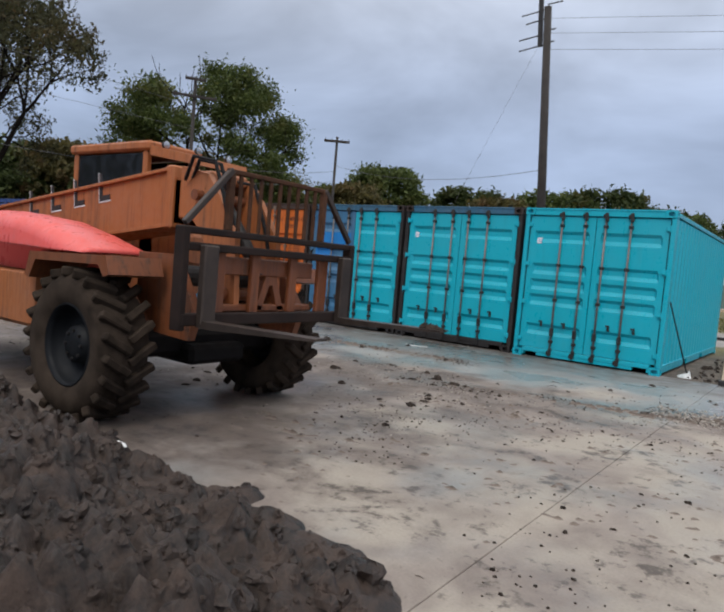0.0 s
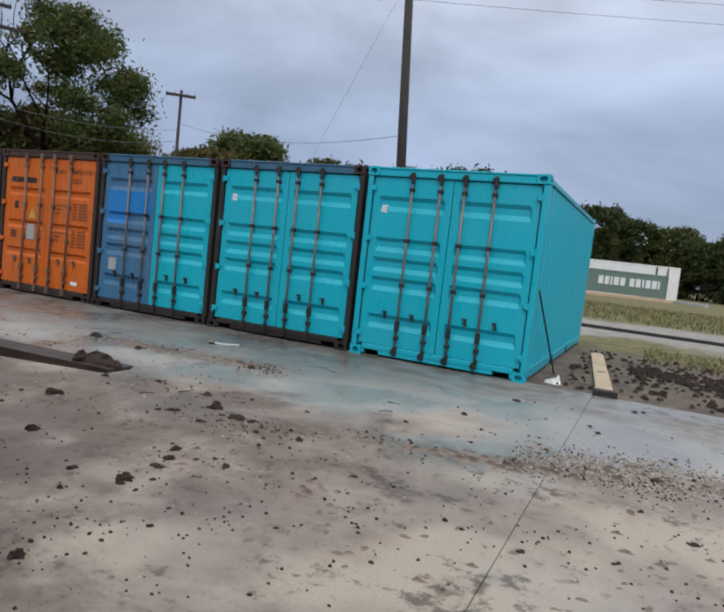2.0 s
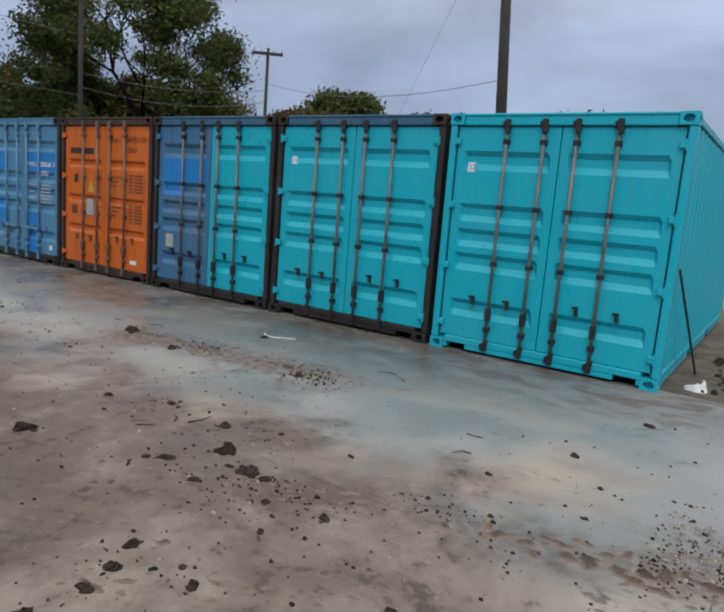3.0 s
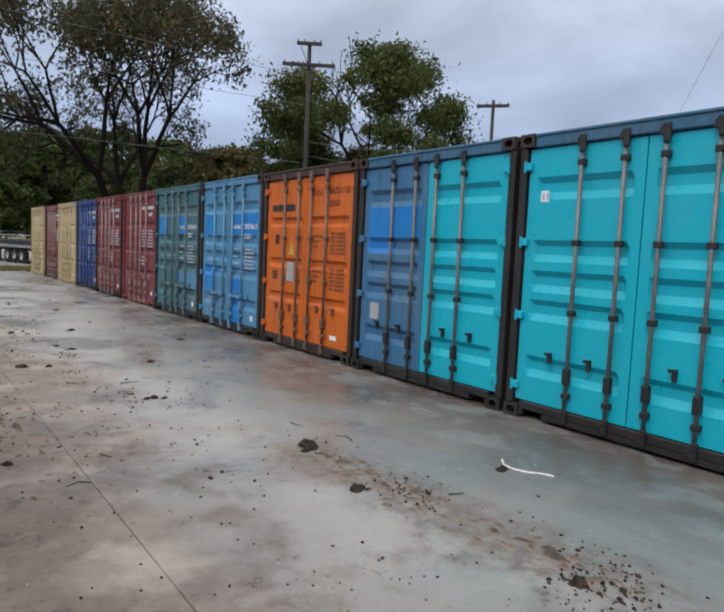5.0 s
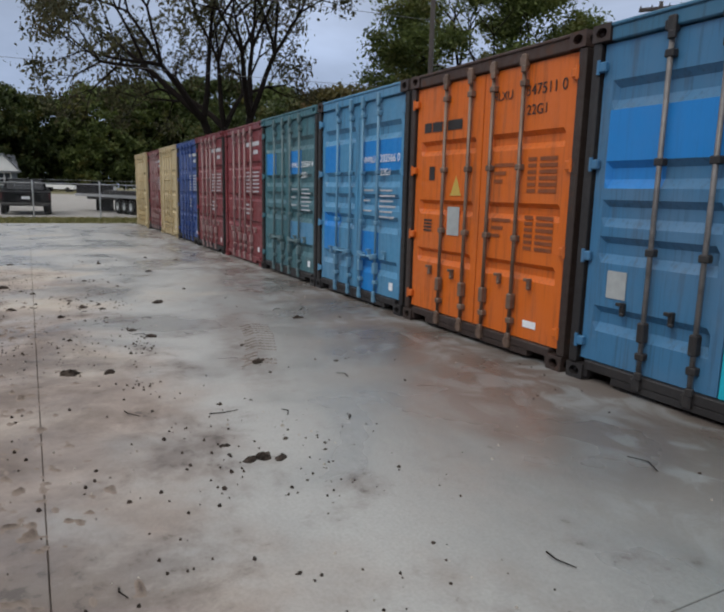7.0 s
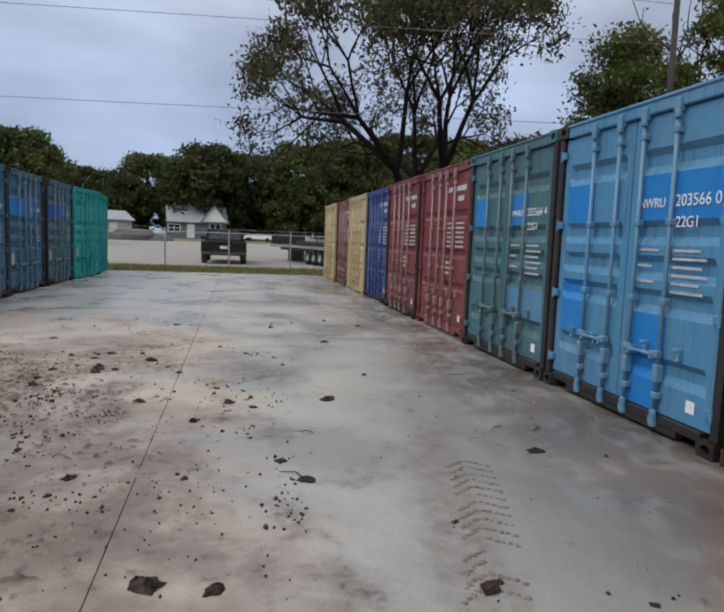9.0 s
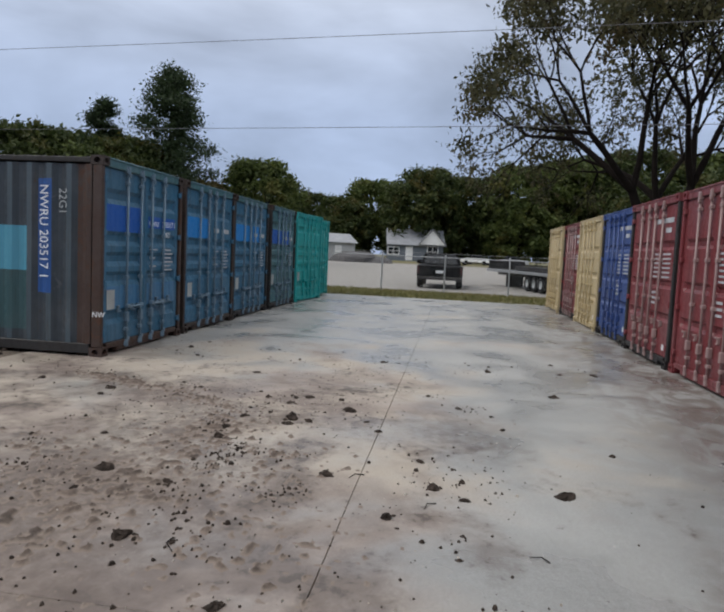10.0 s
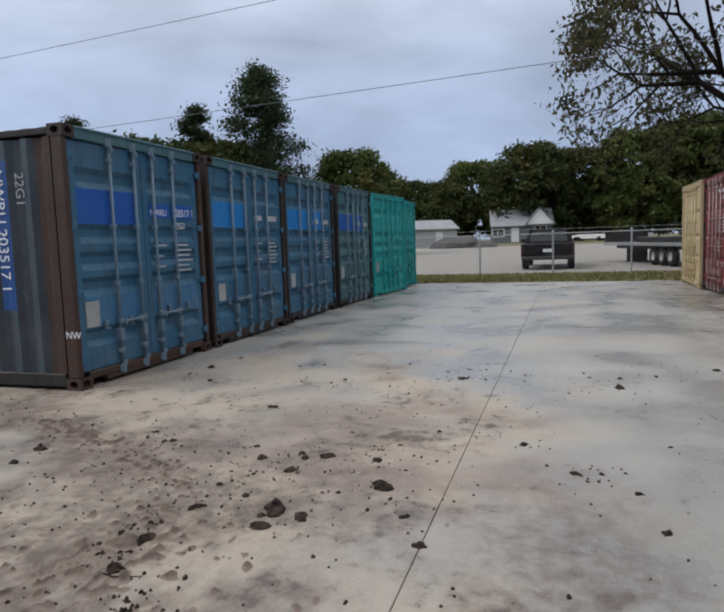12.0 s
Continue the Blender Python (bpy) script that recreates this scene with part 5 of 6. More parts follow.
def crumbs(name, label, material, count, size, region, weight, seed):
    """A scatter of bits too small and many to count."""
    r = random.Random(seed)
    b = Build()
    done = tries = 0
    while done < count and tries < count * 30:
        tries += 1
        x, y = r.uniform(*region[:2]), r.uniform(*region[2:])
        if r.random() > weight(x, y):
            continue
        s = size * r.uniform(0.4, 1.5) * (1.6 if r.random() < 0.1 else 1)
        n = 5
        a0 = r.uniform(0, 6.28)
        low = [(x + s * math.cos(a0 + 1.2566 * i) * r.uniform(0.7, 1.3), y + s * math.sin(a0 + 1.2566 * i) * r.uniform(0.5, 1.1), -0.003) for i in range(n)]
        top = [(x + (p[0] - x) * 0.5 + r.uniform(-0.2, 0.2) * s, y + (p[1] - y) * 0.5, s * r.uniform(0.4, 0.85)) for p in low]
        b.add(low + top, [(i, (i + 1) % n, n + (i + 1) % n, n + i) for i in range(n)] + [tuple(range(n, 2 * n))])
        done += 1
    me = bpy.data.meshes.new(name)
    me.from_pydata(b.v, [], b.f)
    me.materials.append(material)
    ob = new(name, me)
    return tagged(ob, label, "debris", kind="stuff")


def patchy(x, y, k, f=0.9):
    return max(0.0, noise.noise(Vector((x * f, y * f, k))) * 1.7)


crumbs("mud_crumbs", "fine dark crumbs of mud strewn over the slabs", CLOD, 3600, 0.008, (-20, 3.5, 3.9, 11.9), muddy, 3)
crumbs("mud_crumbs", "fine dark crumbs of mud in the yard's near end", CLOD, 800, 0.010, (-4, 3.5, 1.0, 8.5), lambda x, y: patchy(x, y, 2.0) if x > -1.0 or y > 4.2 else 0.0, 4)
crumbs("gravel_scatter", "pale gravel bits scattered on the concrete", STONE, 1300, 0.008, (-18, 3, 4.0, 11.5), muddy, 5)
crumbs("gravel_patch", "loose grey gravel washed over a slab joint", STONE, 3000, 0.012, (-2.6, 3.5, 7.6, 10.6), lambda x, y: math.exp(-((y - 9.0 - 0.2 * (x + 0.3)) / 0.34) ** 2) * (x > -1.25) * (0.3 + patchy(x, y, 5.0, 1.6)), 6)
crumbs("mud_patch", "brown grit among the loose gravel", CLOD, 2200, 0.008, (-1.3, 2.0, 8.2, 10.6), lambda x, y: math.exp(-((y - 9.0 - 0.2 * (x + 0.3)) / 0.36) ** 2) * (0.3 + patchy(x, y, 5.0, 1.6)), 16)
crumbs("mud_patch", "dark crumbled mud dropped in a trail across the slabs", CLOD, 1300, 0.009, (-8, -0.5, 7.2, 11), lambda x, y: (math.exp(-((y - 9.85 - 0.1 * (x + 5.4)) / 0.2) ** 2) * (-7 < x < -3.8) + math.exp(-((y - 8.25 - 0.25 * (x + 2.4)) / 0.17) ** 2) * (-3.9 < x < -0.5)) * (0.04 + patchy(x, y, 8.0, 1.5)), 7)
crumbs("mud_patch", "trodden mud lumps trailing past the corner container", CLOD, 1300, 0.012, (-18.5, -8, 3.6, 9.0), lambda x, y: math.exp(-((y - 6.9 + 2.5 * max(0.0, (-15.0 - x) / 1.3) ** 1.3) / 0.6) ** 2) * (0.03 + patchy(x, y, 18.0, 1.2) * patchy(x, y, 33.0, 3.1)), 8)
crumbs("mud_patch", "trodden mud lumps in the middle of the lane", CLOD, 1000, 0.011, (-14.5, -6, 5.6, 9.2), lambda x, y: 0.01 + patchy(x, y, 28.0, 1.0) * patchy(x, y, 31.0, 2.7), 12)
crumbs("soil_lumps", "dug soil lumps beside the teal container", CLOD, 2600, 0.035, (-1.5, 7.0, 12.3, 17.0), lambda x, y: 0.10 + math.exp(-((y - 14.8 + 0.15 * x) / 0.7) ** 2) * (x > -0.6), 9)
crumbs("soil_lumps", "dug soil lumps beside the corner container", CLOD, 900, 0.025, (-17.3, -13.5, -1.0, 3.2), lambda x, y: 0.5, 10)

# loose lumps over the bank
r = random.Random(19)
b = Build()
while len(b.f) < 4200 * 25:
    x, y = r.uniform(-7.5, -0.9), r.uniform(0.3, 3.9)
    h = bank_height(x, y)
    if h > 0.03:
        q = r.choice((0.009, 0.012, 0.018, 0.018, 0.025, 0.035, 0.05))
        lump(b, x, y, h - q * 0.3, q * r.uniform(0.8, 1.4), q, q * r.uniform(0.6, 1.1), r)
me = bpy.data.meshes.new("mud_lumps")
me.from_pydata(b.v, [], b.f)
me.materials.append(MUD)
tagged(new("mud_lumps", me), "loose wet lumps lying on the mud bank", "mud", kind="stuff")

# twigs and a scrap of white cord
for i in range(34):
    r = random.Random(300 + i)
    x, y, a, l = r.uniform(-15, -2), r.uniform(7.0, 11.2), r.uniform(0, 6.28), r.uniform(0.06, 0.22)
    b = Build()
    p, q, s = (0, 0, 0.004), (l * 0.5 * math.cos(a), l * 0.5 * math.sin(a), 0.012), (l * math.cos(a + 0.4), l * math.sin(a + 0.4), 0.004)
    b.tube(p, q, 0.004, 0.0035, n=5)
    b.tube(q, s, 0.0035, 0.002, n=5)
    thing("twig", "thin dark twig on the concrete", "twig", pose(x, y, 0), "twigs on the slabs", b=b, material=BARK)
b = Build()
pts = [(0, 0.16), (0.02, 0.05), (0.09, -0.02), (0.18, -0.05), (0.27, -0.04), (0.36, -0.06)]
for p, q in zip(pts, pts[1:]):
    b.tube((p[0], p[1], 0.006), (q[0], q[1], 0.006), 0.006, n=6)
b2 = Build()
lump(b2, 0, 0, 0, 0.07, 0.035, 0.025, rng)
thing("paper_scrap", "flat white paper scrap beside the mud bank", "litter", pose(-3.42, 3.60, max(0.0, bank_height(-3.42, 3.60)), 0, 0, 30), b=b2, material=WHITEPAINT)
thing("cord", "short white curl of cord on the concrete", "cord", pose(-5.66, 10.74, 0, 0, 0, 38), b=b, material=WHITEPAINT)


# ---- trees ----
def leaf_cloud(name, centres, radii, count, size, material, seed, flat=0.75):
    """A crown: many small bent leaves gathered in uneven clumps."""
    r = np.random.default_rng(seed)
    centres, radii = np.array(centres, float), np.array(radii, float)
    pick = r.choice(len(centres), count, p=radii ** 2 / (radii ** 2).sum())
    d = r.normal(size=(count, 3)) * 0.62
    p = centres[pick] + d * radii[pick][:, None] * np.array([1, 1, flat])
    s = size * r.uniform(0.55, 1.35, count)
    n = r.normal(size=(count, 3)) + np.array([0, 0, 0.6])
    n /= np.linalg.norm(n, axis=1)[:, None]
    u = np.cross(n, r.normal(size=(count, 3)))
    u /= np.linalg.norm(u, axis=1)[:, None]
    w = np.cross(n, u)
    s = s[:, None]
    quad = np.stack([p - u * s, p - w * s * 0.45 - u * s * 0.1 + n * s * 0.15, p + u * s, p + w * s * 0.45 - u * s * 0.1 + n * s * 0.15], 1).reshape(-1, 3)
    me = bpy.data.meshes.new(name)
    me.vertices.add(len(quad))
    me.vertices.foreach_set("co", quad.ravel())
    me.loops.add(len(quad))
    me.loops.foreach_set("vertex_index", np.arange(len(quad)))
    me.polygons.add(count)
    me.polygons.foreach_set("loop_start", np.arange(0, len(quad), 4))
    me.polygons.foreach_set("loop_total", np.full(count, 4))
    me.materials.append(material)
    me.update(calc_edges=True)
    me.validate()
    return me


def limbs(b, p, d, length, r, depth, rnd, tips, spread=0.55, fork=3):
    """Tapered limb, bending, then forking."""
    q = p
    for k in range(3):
        d = (d + Vector((rnd.uniform(-1, 1), rnd.uniform(-1, 1), rnd.uniform(-0.35, 0.6))) * 0.16).normalized()
        nq = q + d * length / 3
        b.tube(q, nq, r * (1 - 0.12 * k), r * (1 - 0.12 * (k + 1)), n=7 if r > 0.06 else 4, cap=False)
        q = nq
        if depth <= 2 and k:
            tips.append(q)
    if depth == 0:
        tips.append(q)
        return
    for i in range(fork if depth > 1 else 3):
        a = 2 * math.pi * (i + rnd.random() * 0.7) / fork
        side = d.orthogonal().normalized()
        side = Matrix.Rotation(a, 3, d) @ side
        nd = (d * (1 - spread * 0.5) + side * spread * rnd.uniform(0.7, 1.3)).normalized()
        limbs(b, q, nd, length * rnd.uniform(0.62, 0.82), r * 0.54, depth - 1, rnd, tips, spread, fork)


def branching_tree(label, x, y, height, stems, material, leaves, leaf, clump, seed, spread=0.6, depth=4, skip=0.0):
    t = thing("tree", label, "tree", pose(x, y, rise(x, y)))
    rnd = random.Random(seed)
    b, tips = Build(), []
    for k in range(stems):
        a = 2 * math.pi * k / max(stems, 1) + 0.5
        lean = Vector((math.cos(a) * 0.34, math.sin(a) * 0.34, 1)).normalized() if stems > 1 else Vector((0.04, 0, 1)).normalized()
        limbs(b, Vector((0.25 * math.cos(a), 0.25 * math.sin(a), -0.1)) if stems > 1 else Vector((0, 0, -0.1)), lean, height * 0.29, 0.33 * height / 16, depth, rnd, tips, spread)
    part("trunk", b, BARK, t, "dark forked trunk and limbs", True)
    keep = [p for p in tips if rnd.random() > skip and p.z > height * 0.26]
    top = max(p.z for p in keep)
    keep = [Vector((p.x, p.y, p.z * min(1.0, height / top))) for p in keep]
    me = leaf_cloud("crown", [tuple(p) for p in keep], [clump * rnd.uniform(0.55, 1.35) for _ in keep], leaves, leaf, material, seed)
    part("crown", me, None, t, "thinning leaves")
    return t


def bushy_tree(label, x, y, height, width, material, leaves, leaf, seed, low=0.06, clumps=260, open_crown=False):
    """A dense tree seen from afar: trunk, limbs, and a crown of many clumps with gaps."""
    t = thing("tree", label, "tree", pose(x, y, rise(x, y)))
    rnd = random.Random(seed)
    b, tips = Build(), []
    limbs(b, Vector((0, 0, -0.1)), Vector((0, 0, 1)), height * 0.34, 0.02 * height, 4 if open_crown else 2, rnd, tips, 0.6)
    part("trunk", b, BARK, t)
    cs, rs = [], []
    for _ in range(clumps):
        a, f = rnd.uniform(0, 6.28), rnd.random()
        z = height * (low + (0.94 - low) * rnd.random() ** 0.85)
        k = (z / height - low) / (1 - low)
        rad = width / 2 * math.sqrt(max(0.03, 1 - (2 * k - 0.82) ** 2 * 0.75)) * (0.45 + 0.55 * f ** 0.5)
        cs.append((rad * math.cos(a), rad * math.sin(a), z))
        rs.append(width * (rnd.uniform(0.035, 0.085) if open_crown else rnd.uniform(0.03, 0.085)))
    part("crown", leaf_cloud("crown", cs, rs, leaves, leaf, material, seed), None, t)
    return t


def pine(label, x, y, height, width, seed, leaves=16000):
    t = thing("tree", label, "tree", pose(x, y, rise(x, y)))
    rnd = random.Random(seed)
    b = Build()
    b.tube((0, 0, -0.1), (0.1, 0, height * 0.97), 0.22, 0.03, n=8, cap=False)
    cs, rs = [], []
    z = height * 0.22
    while z < height * 0.99:
        f = 1 - (z / height - 0.2) / 0.8
        for _ in range(3):
            a, l = rnd.uniform(0, 6.28), width / 2 * (f ** 0.75 * 0.85 + 0.12) * rnd.uniform(0.5, 1.15)
            e = (l * math.cos(a), l * math.sin(a), z + l * 0.12)
            b.tube((0, 0, z), e, 0.05 * f + 0.02, 0.012, n=4, cap=False)
            for k in (0.55, 0.8, 1.0):
                cs.append((e[0] * k, e[1] * k, z + l * 0.12 * k + rnd.uniform(-0.1, 0.25)))
                rs.append(width * rnd.uniform(0.055, 0.11))
        z += height * 0.045
    part("trunk", b, BARK, t)
    part("crown", leaf_cloud("crown", cs, rs, leaves, 0.16, NEEDLE, seed, 0.6), None, t)
    return t


big_tree = branching_tree("large many-stemmed tree with thinning autumn leaves behind the row", -44.0, 19.3, 20.0, 3, LEAF_SPARSE, 31000, 0.165, 0.60, 21, spread=0.50, depth=5, skip=0.12)
big_tree.matrix_basis = big_tree.matrix_basis @ Matrix.Diagonal((0.80, 0.80, 1.0, 1))
bushy_tree("broad green tree with open clumps of leaves behind the row", -41.0, 35.0, 16.4, 15.0, LEAF, 62000, 0.16, 34, low=0.16, clumps=115, open_crown=True)

TREES = [bushy_tree("dense green tree at the yard's edge", -60, 75, 13, 11, LEAF, 17000, 0.30, 50), bushy_tree("dark green tree at the yard's edge", -90, 60, 13, 12, LEAF_DARK, 17000, 0.30, 51),
         bushy_tree("tree turning brown at the yard's edge", -75, 68, 11, 9, LEAF_AUTUMN, 13000, 0.28, 52), bushy_tree("dark bushy tree with a low crown", -52, 60, 9, 10, LEAF_DARK, 14000, 0.28, 53, low=0.0)]


def again(kind, x, y, s, turn, sz=None):
    src = TREES[kind]
    ob = copy_thing(src, pose(x, y, rise(x, y), 0, 0, turn) @ Matrix.Diagonal((s, s, sz or s, 1)))
    return tagged(ob, group="tree belt round the yard")


for t in TREES:
    tagged(t, group="tree belt round the yard")
rnd = random.Random(77)
# belt behind the long row
for i in range(25):
    f = i / 24
    x, y = -72 + 57 * f + rnd.uniform(-1, 1), 44 + 24 * f + rnd.uniform(-2, 4)
    again((3, 2, 0, 3, 2, 1)[i % 6], x, y, rnd.uniform(0.85, 1.0), rnd.uniform(0, 360), 0.74 + 0.22 * rnd.random())
for i in range(9):
    again((3, 2, 3)[i % 3], -64 + i * 4.6 + rnd.uniform(-1, 1), 31 + i * 1.9 + rnd.uniform(-1, 2), 0.95 - 0.05 * i + 0.2 * rnd.random(), rnd.uniform(0, 360))
# trees beyond the shipping boxes on the open side
for i in range(12):
    again((1, 0, 3, 1)[i % 4], -22 + i * 4.6 + rnd.uniform(-1.5, 1.5), 104 + rnd.uniform(-5, 6), 1.05 - 0.035 * i + rnd.uniform(-0.08, 0.08), rnd.uniform(0, 360))
# wood at the lane's far end, behind the house
for i in range(15):
    again((0, 1, 1, 3, 0)[i % 5], -112 - rnd.uniform(0, 14), -26 + i * 5.2 + rnd.uniform(-2, 2), rnd.uniform(0.70, 0.95) + 0.050 * i, rnd.uniform(0, 360))
for i in range(6):
    again((1, 3)[i % 2], -66 - rnd.uniform(0, 10), 27 + i * 5.5, rnd.uniform(0.7, 0.95), rnd.uniform(0, 360))
# behind the row across the lane
for i in range(11):
    again((0, 2, 3, 0, 1)[i % 5], -66 + rnd.uniform(-7, 7) + i * 1.3, -10 - i * 4.2, rnd.uniform(0.64, 0.80) + 0.028 * i, rnd.uniform(0, 360))
for x, y, k in ((-63, -20.5, 0.82), (-59, -27, 0.86), (-66, -24, 0.9)):
    again(1, x, y, k, 50 * k)
pine("tall ragged pine above the containers", -65, -17, 16.6, 11.0, 61, 24000)
pine("smaller pine in the wood", -64, -23, 13.6, 7.0, 62, 12000)
pine("small pine in the wood", -60, -33, 12.8, 6.5, 63, 10000)

# ---- poles and wires ----
def utility_pole(label, x, y, height, r, arms, lean=(0.0, 0.0), turn=0.0):
    t = thing("utility_pole", label, "utility pole", pose(x, y, rise(x, y), lean[0], lean[1], turn))
    h = height - rise(x, y)
    part("pole", Build().tube((0, 0, -0.3), (0, 0, h), r, r * 0.72, n=12), WOOD, t, "", True)
    for z, l in arms:
        arm = part("crossarm", Build().box(-l / 2, l / 2, -r - 0.10, -r, h - z - 0.06, h - z + 0.06, 0.01), WOOD, t)
        for k in (-0.46, -0.2, 0.2, 0.46):
            part("insulator", Build().spin([(0.001, 0.085), (0.014, 0.08), (0.022, 0.05), (0.014, 0.042), (0.022, 0.025), (0.01, 0.0)], (k * l, -r - 0.05, h - z + 0.06), axis="z", n=8), DARKSTEEL, arm, "", True)
    return t


pole = utility_pole("leaning wooden utility pole with a dark conduit and side brackets", -7.6, 22.0, 10.4, 0.165, (), lean=(0, -4.0))
h = 10.4
b = Build()
b.box(-0.30, -0.16, -0.08, 0.06, h - 1.25, h + 0.35, 0.02)
part("conduit", b, DARKSTEEL, pole)
for z, l, s in ((h - 0.05, 0.55, -1), (h - 0.35, 0.40, -1), (h - 0.85, 0.62, -1), (h - 1.2, 0.62, -1), (h + 0.1, 0.5, 1), (h - 0.75, 0.3, 1), (h - 1.15, 0.25, 1)):
    part("bracket", Build().tube((0, 0, z), (s * l - (0.25 if s < 0 else 0), -0.25 * (s < 0), z - 0.16 * (s < 0)), 0.022, n=6), DARKSTEEL, pole)
utility_pole("small wooden pole with one crossarm", -21.0, 27.0, 7.75, 0.09, ((0.25, 1.3),), turn=38)
utility_pole("tall wooden pole with two crossarms among the trees", -23.4, 19.75, 8.95, 0.10, ((0.1, 0.9), (0.85, 1.9)), turn=56)


def wire(p, q, sag, r=0.014, n=14, label="thin grey overhead wire strung between poles"):
    b = Build()
    p, q = Vector(p), Vector(q)
    pts = [p.lerp(q, k / n) - Vector((0, 0, sag * 4 * (k / n) * (1 - k / n))) for k in range(n + 1)]
    b.pipe(pts, r, n=5)
    return thing("overhead_wire", label, "wire", group="overhead wires", b=b, material=WIRE)


for px, py in ((-31.3, -52.0),):
    utility_pole("tall wooden pole carrying the lane's wires", px, py, 10.8, 0.14, ((0.2, 2.0),))
for z, far in ((4.6, 4.9), (6.7, 7.2), (7.7, 10.5)):
    wire((-23.4, 19.75, z), (-31.3, -52, far), 0.25, 0.007)
utility_pole("wooden pole carrying wires beyond the yard", 55, 40, 12.0, 0.15, ((0.2, 2.0),))
for dz, dy in ((0.0, 0.0), (-0.45, 0.1), (-1.0, 0.05)):
    wire((-8.25, 22 + dy, 10.0 + dz), (55, 40 + dy, 11.5 + dz), 1.0, 0.006)
wire((-8.0, 22, 5.0), (-21, 27, 6.3), 0.5, 0.009, label="slack service cable between two poles")
wire((-21, 27, 6.0), (-23.4, 19.75, 5.4), 0.3, 0.010, label="slack service cable between two poles")
wire((-21, 27, 5.5), (-23.4, 19.75, 4.9), 0.4, 0.010, label="slack service cable between two poles")
wire((-8.3, 22, 9.6), (-12.6, 21.2, rise(-12.6, 21.2)), 0.0, 0.004, 3, "taut guy wire from pole to ground")

# ---- the lane's far end: verge, fence, truck, trailer, house ----
FENCE_X = -36.6
fence = thing("fence", "galvanised chain-link fence with steel posts along the verge", "fence")
for i in range(-4, 11):
    y = 0.5 + i * 2.66
    p = part("fence_post", Build().tube((FENCE_X, y, -0.05), (FENCE_X, y, 1.56), 0.034, n=8).spin([(0.04, 1.56), (0.03, 1.59), (0.001, 1.60)], (FENCE_X, y, 0), axis="z", n=8), GALV, fence)
for z in (1.48, 1.64):
    part("fence_rail", Build().tube((FENCE_X, -10.2, z), (FENCE_X, 27.2, z), 0.018 if z < 1.6 else 0.005, n=7), GALV, fence)
b = Build()
for i in range(-30, 375):
    y = -10.0 + i * 0.1
    for s in (-1, 1):
        y1 = y + s * 1.55
        if -10.2 < min(y, y1) and max(y, y1) < 27.2:
            b.tube((FENCE_X + s * 0.003, y, 0.05), (FENCE_X + s * 0.003, y1, 1.46), 0.0014, n=3, cap=False)
part("chain_link", b, GALV, fence)


def blades(name, label, count, region, h, seed):
    r = np.random.default_rng(seed)
    x, y = r.uniform(region[0], region[1], count), r.uniform(region[2], region[3], count)
    a, hh = r.uniform(0, 6.28, count), h * r.uniform(0.4, 1.3, count)
    ux, uy = np.cos(a) * 0.02, np.sin(a) * 0.02
    z0 = np.array([rise(p, q) for p, q in zip(x, y)])
    bx, by = x + r.normal(0, 0.05, count), y + r.normal(0, 0.05, count)
    co = np.stack([np.stack([x - ux, y - uy, z0], 1), np.stack([x + ux, y + uy, z0], 1), np.stack([bx, by, z0 + hh], 1)], 1).reshape(-1, 3)
    me = bpy.data.meshes.new(name)
    me.from_pydata(co.tolist(), [], [(3 * i, 3 * i + 1, 3 * i + 2) for i in range(count)])
    me.materials.append(GRASS)
    return tagged(new(name, me), label, "grass", kind="stuff")


blades("verge_grass", "short dry verge grass along the fence", 16000, (-36.9, -32.3, -6, 20), 0.10, 71)
blades("rough_grass", "thin yellowing grass beyond the gravel lane", 9000, (-8, 14, 28, 46), 0.16, 72)
blades("rough_grass", "tufts of grass on the dug soil", 1500, (-0.5, 7, 16.3, 19), 0.09, 73)


